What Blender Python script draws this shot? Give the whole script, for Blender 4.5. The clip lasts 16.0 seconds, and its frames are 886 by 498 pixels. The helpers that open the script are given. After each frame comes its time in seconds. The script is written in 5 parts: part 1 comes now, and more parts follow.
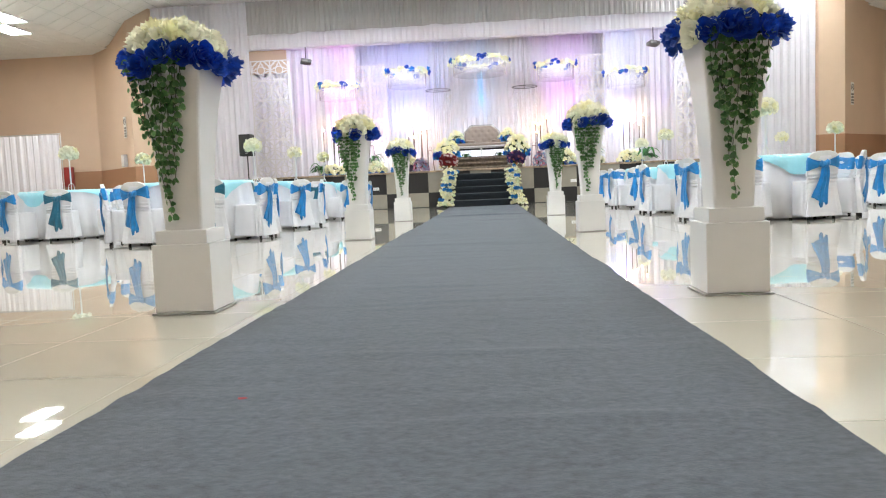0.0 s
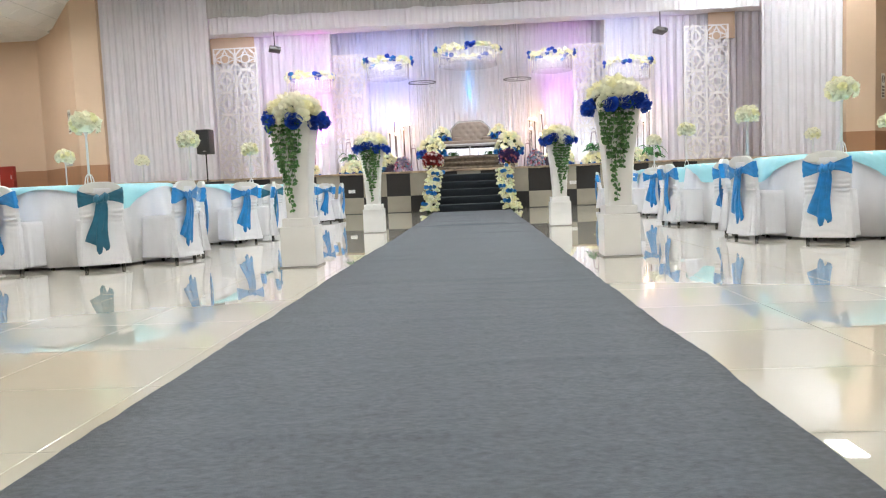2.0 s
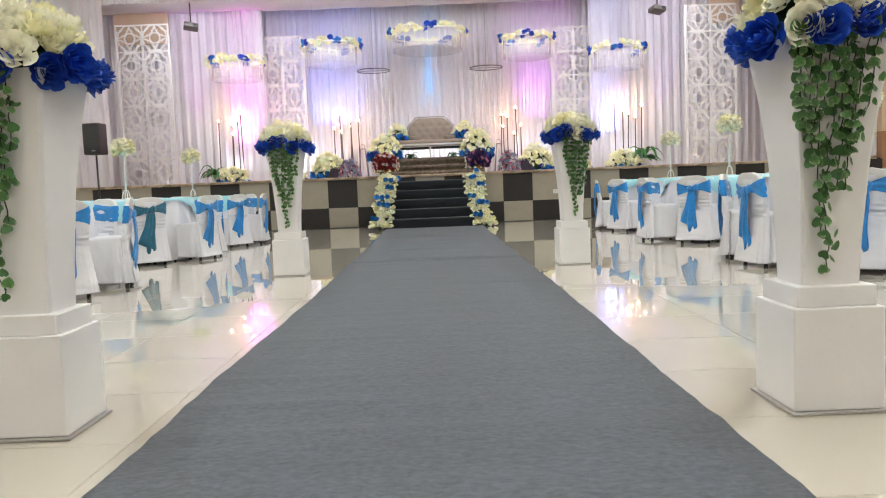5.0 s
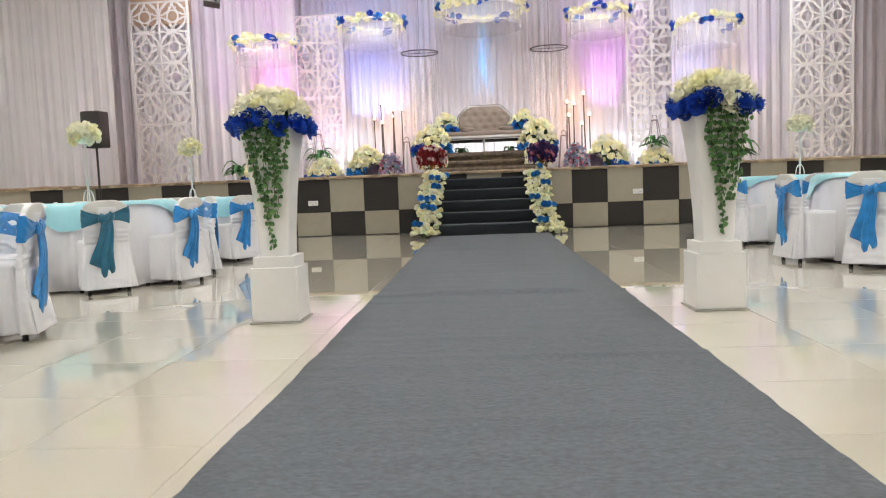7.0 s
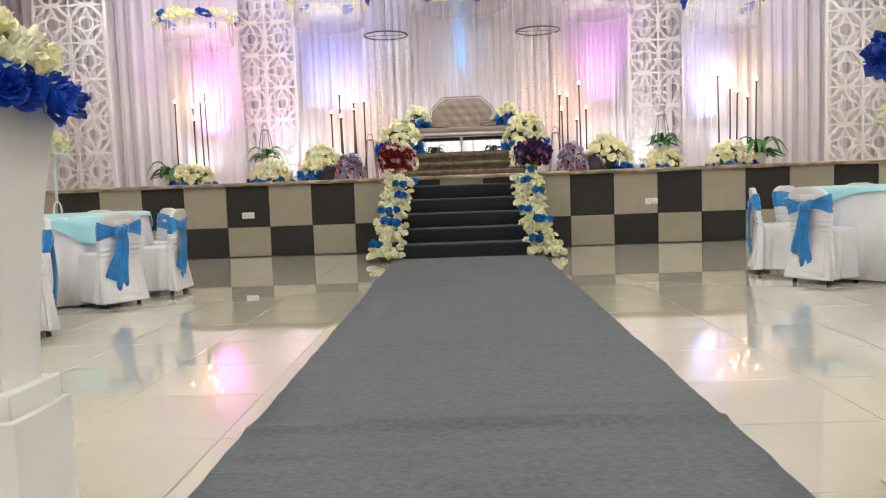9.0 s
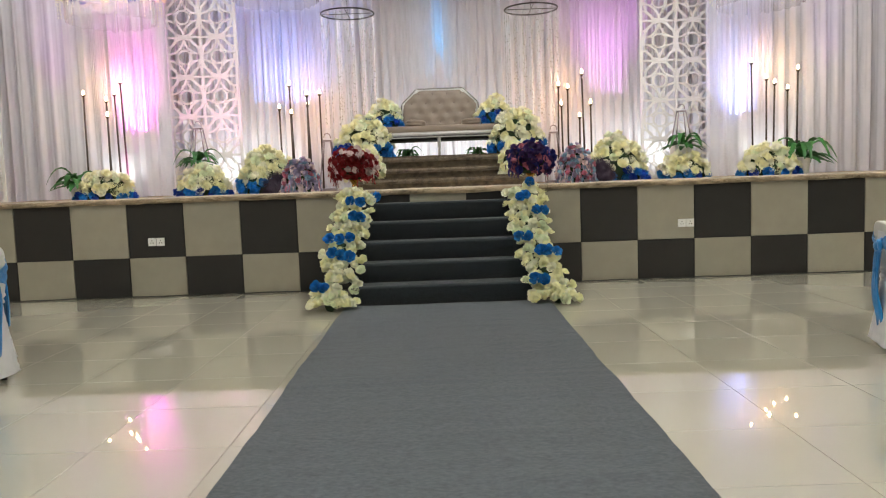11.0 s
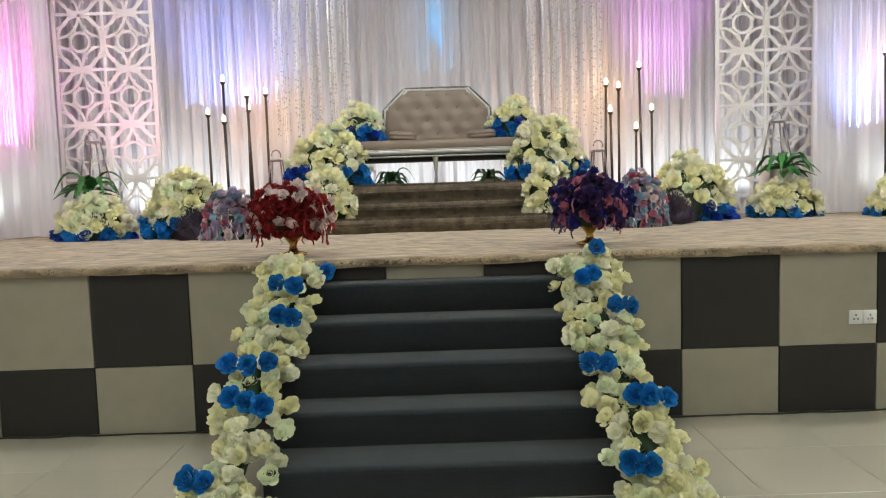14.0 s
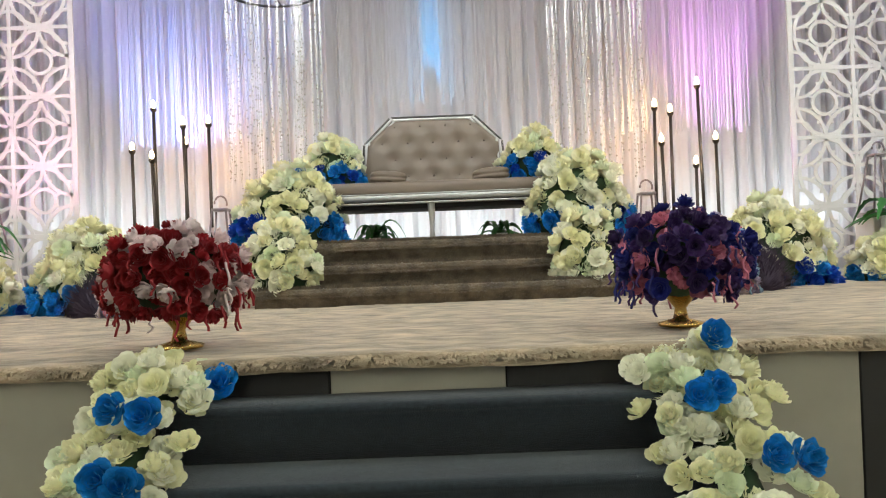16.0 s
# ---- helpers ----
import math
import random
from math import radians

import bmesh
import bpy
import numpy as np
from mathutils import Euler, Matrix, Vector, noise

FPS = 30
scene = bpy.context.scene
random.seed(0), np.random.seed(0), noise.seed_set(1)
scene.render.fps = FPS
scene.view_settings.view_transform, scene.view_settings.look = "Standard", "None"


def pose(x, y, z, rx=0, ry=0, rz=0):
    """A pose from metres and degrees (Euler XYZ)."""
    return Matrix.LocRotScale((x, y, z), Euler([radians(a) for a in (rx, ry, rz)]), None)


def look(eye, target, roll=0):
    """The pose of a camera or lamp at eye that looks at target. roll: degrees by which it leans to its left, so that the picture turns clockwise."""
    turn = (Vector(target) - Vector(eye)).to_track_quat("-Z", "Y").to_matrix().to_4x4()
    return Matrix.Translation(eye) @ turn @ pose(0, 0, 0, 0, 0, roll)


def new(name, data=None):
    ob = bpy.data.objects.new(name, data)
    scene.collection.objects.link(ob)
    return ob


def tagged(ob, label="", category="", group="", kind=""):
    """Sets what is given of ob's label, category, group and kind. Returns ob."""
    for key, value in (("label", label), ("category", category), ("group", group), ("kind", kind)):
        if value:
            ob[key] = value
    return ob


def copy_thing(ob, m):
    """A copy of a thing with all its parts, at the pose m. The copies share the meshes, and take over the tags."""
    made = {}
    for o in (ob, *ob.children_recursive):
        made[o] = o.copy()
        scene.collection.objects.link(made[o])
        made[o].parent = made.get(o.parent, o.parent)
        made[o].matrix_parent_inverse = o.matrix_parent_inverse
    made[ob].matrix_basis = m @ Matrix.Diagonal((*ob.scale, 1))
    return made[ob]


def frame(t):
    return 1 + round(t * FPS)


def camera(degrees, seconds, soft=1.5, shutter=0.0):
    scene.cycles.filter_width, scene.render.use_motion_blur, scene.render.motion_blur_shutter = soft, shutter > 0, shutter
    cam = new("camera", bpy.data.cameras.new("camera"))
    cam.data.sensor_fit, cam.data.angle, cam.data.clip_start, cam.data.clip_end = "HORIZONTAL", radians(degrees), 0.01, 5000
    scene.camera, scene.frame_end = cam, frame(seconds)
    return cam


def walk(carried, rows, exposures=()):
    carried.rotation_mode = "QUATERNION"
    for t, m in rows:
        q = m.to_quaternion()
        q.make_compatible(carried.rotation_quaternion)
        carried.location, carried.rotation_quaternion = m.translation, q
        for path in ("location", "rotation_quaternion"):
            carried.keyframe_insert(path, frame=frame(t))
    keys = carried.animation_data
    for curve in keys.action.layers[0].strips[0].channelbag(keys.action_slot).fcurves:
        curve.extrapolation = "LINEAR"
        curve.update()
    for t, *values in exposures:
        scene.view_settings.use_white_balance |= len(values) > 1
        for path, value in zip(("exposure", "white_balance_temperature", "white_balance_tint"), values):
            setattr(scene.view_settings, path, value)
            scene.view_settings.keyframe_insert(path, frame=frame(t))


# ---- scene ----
cam = camera(61.0, 16.0, soft=1.15)
PATH = [
    (0, (0.209, -21.466, 0.55), (0.082, -19.476, 0.387), -2.5),
    (0.5, (0.243, -20.919, 0.565), (0.113, -18.93, 0.401), -2.6),
    (1, (0.241, -20.359, 0.579), (0.103, -18.371, 0.414), -2.5),
    (1.5, (0.216, -19.753, 0.576), (0.069, -17.766, 0.412), -2.5),
    (2, (0.198, -19.142, 0.604), (0.101, -17.151, 0.44), -2.4),
    (2.5, (0.186, -18.533, 0.622), (0.207, -16.54, 0.449), -2.4),
    (3, (0.206, -18.008, 0.612), (0.268, -16.017, 0.438), -2.3),
    (3.5, (0.17, -17.411, 0.659), (0.253, -15.42, 0.482), -2.4),
    (4, (0.108, -16.78, 0.713), (0.198, -14.79, 0.537), -2.3),
    (4.5, (0.086, -16.149, 0.756), (0.162, -14.158, 0.584), -2.3),
    (5, (0.078, -15.495, 0.755), (0.095, -13.502, 0.592), -2.3),
    (7.5, (-0.011, -12.428, 0.79), (-0.13, -10.438, 0.627), -2.2),
    (8, (-0.005, -11.799, 0.825), (-0.099, -9.808, 0.664), -2.2),
    (8.5, (0.01, -11.135, 0.858), (-0.065, -9.144, 0.694), -2.1),
    (9, (0.021, -10.471, 0.893), (-0.038, -8.479, 0.727), -2.1),
    (11.5, (0.088, -7.361, 1.172), (0.087, -5.368, 0.996), -2.0),
    (12, (0.108, -6.778, 1.255), (0.112, -4.786, 1.081), -1.9),
    (12.5, (0.098, -6.158, 1.334), (0.108, -4.166, 1.161), -1.9),
    (13, (0.086, -5.576, 1.393), (0.099, -3.583, 1.223), -1.8),
    (13.5, (0.054, -5.048, 1.442), (0.063, -3.055, 1.276), -1.8),
    (14, (0.036, -4.543, 1.455), (0.044, -2.55, 1.292), -1.8),
    (14.5, (0.031, -4.034, 1.446), (0.037, -2.04, 1.284), -1.8),
    (15, (0.043, -3.534, 1.413), (0.048, -1.54, 1.252), -1.8),
    (15.5, (0.08, -3.049, 1.412), (0.081, -1.053, 1.276), -1.9),
    (16, (0.101, -2.554, 1.366), (0.101, -0.554, 1.381), -2.2),
]
walk(cam, [(t, look(eye, target, roll)) for t, eye, target, roll in PATH],
     [(0.0, 1.22, 6000, 5), (3.5, 0.90, 6340, 7), (7.5, 0.77, 6640, 8), (9.0, 0.74, 6800, 8), (12.5, 0.30, 6690, -3), (14.5, 0.34, 6620, -3), (15.5, 0.46, 6600, -4), (16.0, 0.46, 6500, -5)])

# ---- light ----
world = bpy.data.worlds.new("world")
scene.world = world
world.use_nodes = True
bg = world.node_tree.nodes["Background"]
bg.inputs[0].default_value = (0.75, 0.85, 1.0, 1)
bg.inputs[1].default_value = 0.15


def lamp(name, kind, place, aim, power, color, size=0.1, cone=40, blend=0.8):
    data = bpy.data.lights.new(name, kind)
    data.energy, data.color = power, color
    if kind == "AREA":
        data.shape, data.size, data.size_y = "RECTANGLE", size, size * 0.04
    else:
        data.shadow_soft_size = size
    if kind == "SPOT":
        data.spot_size, data.spot_blend = radians(cone), blend
    ob = new(name, data)
    ob.matrix_world = look(place, aim)
    return ob


# coloured stage washes on the drape behind the couch
WASH = [
    (-4.50, 3.4, (1.0, 0.13, 0.85), 400, 38), (-2.5, 4.0, (0.24, 0.32, 1.0), 460, 54), (-0.95, 4.6, (0.12, 0.25, 1.0), 420, 30),
    (1.2, 4.5, (0.45, 0.15, 1.0), 300, 30), (2.95, 3.9, (0.85, 0.26, 1.0), 400, 38), (4.50, 3.3, (0.30, 0.38, 1.0), 230, 42),
    (-5.75, 4.4, (0.75, 0.15, 1.0), 150, 26), (5.9, 4.2, (0.5, 0.2, 1.0), 120, 26),
]
for wx, wz, colour, power, cone in WASH:
    back, front = (5.2, 3.75) if abs(wx) < 4 else (3.5, 3.14)
    lamp("stage_wash", "SPOT", (wx, front, 1.2), (wx, back, wz), power, colour, 0.05, cone, 1.0)
lamp("stage_wash", "SPOT", (-2.95, 3.35, 1.25), (-3.7, 4.1, 3.0), 90, (1.0, 0.40, 0.72), 0.05, 62, 1.0)
lamp("stage_wash", "SPOT", (0.07, 4.55, 1.62), (0.07, 5.05, 3.35), 60, (0.1, 0.45, 1.0), 0.02, 30, 1.0)
lamp("stage_wash", "SPOT", (0.07, 5.12, 1.70), (0.07, 5.45, 4.1), 700, (0.0, 0.42, 1.0), 0.01, 9, 0.6)
for wx in (-4.8, -3.7, -2.75, -0.5, 0.55, 2.75, 3.8, 4.9):
    y = 4.95 if abs(wx) < 4 else 3.27
    lamp("drape_uplight", "SPOT", (wx, y, 1.12), (wx, y + (0.5 if abs(wx) < 4 else 0.3), 2.0), 34 if abs(wx) < 1 else 46 if 3 < abs(wx) < 4 else 28 if abs(wx) < 4 else 15, (0.94, 0.96, 1.0), 0.08, 110)


# ---- materials ----
def mat(name, colour, rough=0.6, metal=0.0, vary=0.06, scale=8.0, bump=0.0, bscale=60.0, coat=0.0, trans=0.0, sheen=0.0, rnd=0.0, glow=0.0, alpha=1.0, stretch=None):
    m = bpy.data.materials.new(name)
    m.use_nodes = True
    t = m.node_tree
    n, l = t.nodes, t.links
    b = n["Principled BSDF"]
    b.inputs["Roughness"].default_value, b.inputs["Metallic"].default_value = rough, metal
    b.inputs["Coat Weight"].default_value, b.inputs["Sheen Weight"].default_value = coat, sheen
    co = n.new("ShaderNodeTexCoord")
    no = n.new("ShaderNodeTexNoise")
    no.inputs["Scale"].default_value, no.inputs["Detail"].default_value = scale, 5
    mp = n.new("ShaderNodeMapping")
    mp.inputs["Scale"].default_value = stretch or (1, 1, 1)
    l.new(co.outputs["Object"], mp.inputs["Vector"])
    l.new(mp.outputs[0], no.inputs["Vector"])
    hsv = n.new("ShaderNodeHueSaturation")
    hsv.inputs["Color"].default_value = (*colour, 1)
    mr = n.new("ShaderNodeMapRange")
    mr.inputs["To Min"].default_value, mr.inputs["To Max"].default_value = 1 - 2 * vary, 1 + 2 * vary
    l.new(no.outputs["Fac"], mr.inputs["Value"])
    if rnd:
        info = n.new("ShaderNodeObjectInfo")
        r2 = n.new("ShaderNodeMapRange")
        r2.inputs["To Min"].default_value, r2.inputs["To Max"].default_value = 1 - rnd, 1 + rnd * 0.6
        l.new(info.outputs["Random"], r2.inputs["Value"])
        mu = n.new("ShaderNodeMath")
        mu.operation = "MULTIPLY"
        l.new(mr.outputs[0], mu.inputs[0])
        l.new(r2.outputs[0], mu.inputs[1])
        l.new(mu.outputs[0], hsv.inputs["Value"])
    else:
        l.new(mr.outputs[0], hsv.inputs["Value"])
    l.new(hsv.outputs[0], b.inputs["Base Color"])
    if bump:
        n2 = n.new("ShaderNodeTexNoise")
        n2.inputs["Scale"].default_value, n2.inputs["Detail"].default_value = bscale, 4
        l.new(mp.outputs[0], n2.inputs["Vector"])
        bp = n.new("ShaderNodeBump")
        bp.inputs["Strength"].default_value, bp.inputs["Distance"].default_value = bump, 0.01
        l.new(n2.outputs["Fac"], bp.inputs["Height"])
        l.new(bp.outputs[0], b.inputs["Normal"])
    if glow:
        b.inputs["Emission Color"].default_value = (*colour, 1)
        b.inputs["Emission Strength"].default_value = glow
    last = b.outputs[0]
    out = n["Material Output"]
    if trans:
        tr = n.new("ShaderNodeBsdfTranslucent")
        l.new(hsv.outputs[0], tr.inputs[0])
        mx = n.new("ShaderNodeMixShader")
        mx.inputs[0].default_value = trans
        l.new(last, mx.inputs[1])
        l.new(tr.outputs[0], mx.inputs[2])
        last = mx.outputs[0]
    if alpha < 1:
        tp = n.new("ShaderNodeBsdfTransparent")
        mx = n.new("ShaderNodeMixShader")
        mx.inputs[0].default_value = alpha
        l.new(tp.outputs[0], mx.inputs[1])
        l.new(last, mx.inputs[2])
        last = mx.outputs[0]
    l.new(last, out.inputs[0])
    return m


M_TILE = mat("glazed_floor_tile", (0.55, 0.51, 0.425), 0.018, 0, 0.03, 1.2, rnd=0.03, coat=0.5)
M_TILE.node_tree.nodes["Principled BSDF"].inputs["Coat Roughness"].default_value = 0.02
M_GROUT = mat("floor_grout", (0.35, 0.30, 0.24), 0.7)
M_CARPET = mat("grey_aisle_carpet", (0.105, 0.118, 0.138), 0.95, 0, 0.30, 60.0, 0.5, 260, sheen=0.08, stretch=(0.75, 1.15, 1))
M_STAIR = mat("grey_stair_carpet", (0.030, 0.038, 0.047), 0.95, 0, 0.25, 60.0, 0.6, 260, sheen=0.16)
for m in (M_CARPET, M_STAIR):
    m.node_tree.nodes["Principled BSDF"].inputs["Sheen Roughness"].default_value = 0.42
M_BLACK_TILE = mat("dark_brown_panel", (0.016, 0.0135, 0.012), 0.6, 0, 0.12, 6, rnd=0.06)
M_BEIGE_TILE = mat("taupe_panel", (0.33, 0.30, 0.24), 0.5, 0, 0.06, 6, rnd=0.04)
M_FUR = mat("beige_plush_carpet", (0.42, 0.33, 0.225), 1.0, 0, 0.65, 8.0, 1.0, 40, sheen=0.3, stretch=(0.8, 1.8, 2.0))
M_FUR2 = mat("brown_plush_steps", (0.150, 0.112, 0.072), 1.0, 0, 0.6, 12, 1.0, 60, sheen=0.6)
M_WALL = mat("peach_wall_paint", (0.62, 0.46, 0.33), 0.7, 0, 0.03, 1.5, 0.1, 90)
M_DADO = mat("brown_dado_paint", (0.36, 0.19, 0.10), 0.6, 0, 0.04, 2, 0.1, 90)
M_CEIL = mat("white_ceiling_board", (0.78, 0.77, 0.74), 0.85, 0, 0.03, 3, 0.2, 50)
M_CEILBAR = mat("ceiling_bar", (0.5, 0.5, 0.48), 0.6)
M_DRAPE = mat("white_voile", (0.84, 0.83, 0.88), 0.75, 0, 0.03, 2, 0.15, 150, trans=0.35)
M_WING = mat("grey_white_voile", (0.86, 0.84, 0.88), 0.75, 0, 0.04, 2, 0.15, 150, trans=0.3)
# upper layer of the white drape, its shadow put into this grey
M_DRAPE_SHADE = mat("shaded_grey_drape", (0.50, 0.48, 0.49), 0.45, 0, 0.05, 2, 0.1, 150, sheen=0.3)
M_FRINGE = mat("white_string_fringe", (0.90, 0.89, 0.93), 0.6, 0, 0.04, 3, trans=0.4, alpha=0.9)
M_ORGANZA = mat("clear_organza", (0.85, 0.85, 0.88), 0.4, 0, 0.04, 6, trans=0.4, alpha=0.24)
M_PANEL = mat("white_cut_board", (0.78, 0.755, 0.73), 0.5, 0, 0.03, 3)
M_WHITE = mat("white_gloss_paint", (0.82, 0.81, 0.80), 0.35, 0, 0.03, 4, 0.05, 60)
M_EDGE = mat("grey_plate_board", (0.42, 0.40, 0.38), 0.6)
M_CLOTH = mat("white_polyester", (0.75, 0.75, 0.79), 0.62, 0, 0.04, 5, 0.75, 11, sheen=0.2, stretch=(1.3, 1.3, 0.6))
M_CHAIRTOP = mat("chair_plastic", (0.66, 0.66, 0.65), 0.45)
M_SASH = mat("blue_satin", (0.014, 0.225, 0.60), 0.36, 0, 0.2, 16, 0.4, 30, sheen=0.2, rnd=0.12)
M_TEAL = mat("teal_satin", (0.012, 0.13, 0.22), 0.38, 0, 0.14, 14, 0.25, 40, sheen=0.3)
M_AQUA = mat("aqua_satin", (0.34, 0.68, 0.76), 0.4, 0, 0.06, 6, 0.15, 40, sheen=0.3)
M_FOOT = mat("black_rubber", (0.02, 0.02, 0.02), 0.6)
M_CREAM = mat("cream_petal", (0.98, 0.95, 0.66), 0.6, 0, 0.06, 2.5, trans=0.14, rnd=0.04)
M_IVORY = mat("ivory_petal", (0.98, 0.965, 0.80), 0.6, 0, 0.05, 2.5, trans=0.14, rnd=0.04)
M_PALE = mat("pale_green_petal", (0.90, 0.95, 0.72), 0.6, 0, 0.05, 2.5, trans=0.14, rnd=0.04)
M_BLUE = mat("royal_blue_petal", (0.012, 0.075, 0.50), 0.5, 0, 0.42, 2.4, trans=0.12, rnd=0.2)
M_AZURE = mat("azure_petal", (0.022, 0.25, 0.66), 0.5, 0, 0.42, 2.4, trans=0.12, rnd=0.2)
M_RED = mat("red_petal", (0.32, 0.012, 0.02), 0.6, 0, 0.18, 18, rnd=0.3)
M_PINKW = mat("pale_pink_petal", (0.80, 0.66, 0.66), 0.7, 0, 0.10, 14, rnd=0.15)
M_VIOLET = mat("violet_petal", (0.07, 0.03, 0.16), 0.65, 0, 0.2, 18, rnd=0.4)
M_NAVY = mat("navy_petal", (0.02, 0.025, 0.22), 0.65, 0, 0.2, 18, rnd=0.4)
M_ROSEPINK = mat("dusty_pink_petal", (0.55, 0.18, 0.26), 0.65, 0, 0.2, 18, rnd=0.3)
M_LILAC = mat("lilac_petal", (0.42, 0.36, 0.52), 0.7, 0, 0.15, 18, rnd=0.3)
M_SKY = mat("dusty_sky_petal", (0.26, 0.40, 0.52), 0.65, 0, 0.15, 18, rnd=0.3)
M_SMOKE = mat("smoky_lavender", (0.085, 0.06, 0.10), 0.8, 0, 0.2, 20, rnd=0.3)
M_LEAF = mat("ivy_leaf", (0.06, 0.17, 0.045), 0.5, 0, 0.25, 20, trans=0.15, rnd=0.4)
M_FERN = mat("fern_leaf", (0.045, 0.19, 0.04), 0.45, 0, 0.25, 12, trans=0.15, rnd=0.3)
M_STEM = mat("dark_green_foam", (0.03, 0.06, 0.025), 0.9)
M_BLACK = mat("black_plastic", (0.015, 0.015, 0.016), 0.45, 0, 0.1, 20, 0.2, 120)
M_BRONZE = mat("bronze_rod", (0.085, 0.065, 0.055), 0.35, 0.7)
M_GOLD = mat("gold_metal", (0.62, 0.42, 0.14), 0.25, 1.0)
M_SILVER = mat("silver_leaf_frame", (0.55, 0.54, 0.52), 0.3, 0.7, 0.1, 20, 0.2, 60)
M_LEATHER = mat("taupe_leather", (0.21, 0.162, 0.122), 0.42, 0, 0.06, 8, 0.15, 140)
M_BUTTON = mat("brown_button_leather", (0.07, 0.045, 0.03), 0.4)
M_DARKLINE = mat("dark_groove_paint", (0.05, 0.045, 0.04), 0.5)
M_CANDLE = mat("candle_flame", (1.0, 0.66, 0.34), 0.5, glow=30)
M_CRYSTAL = mat("crystal_bead", (0.95, 0.93, 0.90), 0.22, 0.6, 0.02)
M_PANELLIGHT = mat("light_diffuser", (1.0, 0.98, 0.95), 0.5, glow=21.5)
M_REDBOX = mat("red_enamel", (0.32, 0.03, 0.02), 0.4)
M_GREY = mat("grey_plastic", (0.42, 0.42, 0.42), 0.4)
M_BLACKISH = mat("charcoal_plastic", (0.07, 0.065, 0.06), 0.45, 0, 0.1, 20, 0.2, 120)
M_LENS = mat("dark_glass", (0.01, 0.01, 0.012), 0.05, 0, coat=1.0)
M_CABLE = mat("black_cable", (0.02, 0.02, 0.02), 0.5)
M_SIGN = mat("sign_white", (0.75, 0.73, 0.68), 0.5)
M_INK = mat("sign_ink", (0.08, 0.06, 0.05), 0.6)
M_GLASS = mat("clear_acrylic", (0.85, 0.87, 0.88), 0.1, 0, 0.02, alpha=0.55)
M_ROSY = mat("lantern_steel", (0.35, 0.30, 0.32), 0.3, 0.8)


# ---- mesh helpers ----
def link_mesh(name, bm, material, smooth=True):
    me = bpy.data.meshes.new(name)
    bm.to_mesh(me)
    bm.free()
    me.materials.append(material)
    if smooth:
        for p in me.polygons:
            p.use_smooth = True
    return me


def part(name, bm, material, parent=None, label="", smooth=True, at=None):
    ob = new(name, link_mesh(name, bm, material, smooth))
    if parent:
        ob.parent = parent
    if at is not None:
        ob.matrix_local = at
    if label:
        tagged(ob, label)
    return ob


def thing(name, m, label, category, group="", kind=""):
    ob = new(name)
    ob.empty_display_size = 0.1
    ob.matrix_basis = m
    return tagged(ob, label, category, group, kind)


def put(name, me, parent, m):
    ob = new(name, me)
    ob.parent = parent
    ob.matrix_local = m
    return ob


def box(bm, c, s, bevel=0.0, m=None):
    r = bmesh.ops.create_cube(bm, size=1.0)
    v = r["verts"]
    bmesh.ops.scale(bm, vec=s, verts=v)
    bmesh.ops.translate(bm, vec=c, verts=v)
    if bevel:
        e = list({e for q in v for e in q.link_edges})
        r = bmesh.ops.bevel(bm, geom=e, offset=bevel, segments=2, profile=0.5, affect="EDGES")
        v = list({q for f in r["faces"] for q in f.verts} | {q for q in v if q.is_valid})
    if m is not None:
        bmesh.ops.transform(bm, matrix=m, verts=[q for q in v if q.is_valid])
    return bm


def boxed(c, s, bevel=0.0):
    return box(bmesh.new(), c, s, bevel)


def loft(bm, rings, close=True, cap=(True, True)):
    """Rings of points, all of one length, joined by quads."""
    rows = [[bm.verts.new(p) for p in r] for r in rings]
    n = len(rows[0])
    for a, b in zip(rows, rows[1:]):
        for i in range(n if close else n - 1):
            j = (i + 1) % n
            bm.faces.new((a[i], a[j], b[j], b[i]))
    if close and cap[0]:
        bm.faces.new(list(reversed(rows[0])))
    if close and cap[1]:
        bm.faces.new(rows[-1])
    return bm


def lathe(bm, profile, n=24, c=(0, 0, 0), wave=0.0, waves=12, cap=(True, True)):
    rings = []
    for r, z, *w in profile:
        k = w[0] if w else 0.0
        rings.append([(c[0] + (r + k * wave * math.sin(waves * 2 * math.pi * i / n)) * math.cos(2 * math.pi * i / n),
                       c[1] + (r + k * wave * math.sin(waves * 2 * math.pi * i / n)) * math.sin(2 * math.pi * i / n), c[2] + z) for i in range(n)])
    return loft(bm, rings, True, cap)


def tube(bm, pts, r, n=6, r1=None):
    pts = [Vector(p) for p in pts]
    rings = []
    for i, p in enumerate(pts):
        d = (pts[min(i + 1, len(pts) - 1)] - pts[max(i - 1, 0)]).normalized()
        u = d.orthogonal().normalized() if abs(d.z) > 0.9 else d.cross(Vector((0, 0, 1))).normalized()
        v = d.cross(u)
        k = r if r1 is None else r + (r1 - r) * i / (len(pts) - 1)
        rings.append([p + k * (math.cos(2 * math.pi * a / n) * u + math.sin(2 * math.pi * a / n) * v) for a in range(n)])
    return loft(bm, rings)


def rounded(w, d, r, z, n=4, cx=0.0, cy=0.0):
    """A rounded rectangle as a ring at height z."""
    pts = []
    for q, (sx, sy) in enumerate(((1, 1), (-1, 1), (-1, -1), (1, -1))):
        for i in range(n + 1):
            a = math.pi / 2 * (q + i / n)
            pts.append((cx + sx * (w / 2 - r) + r * math.cos(a), cy + sy * (d / 2 - r) + r * math.sin(a), z))
    return pts


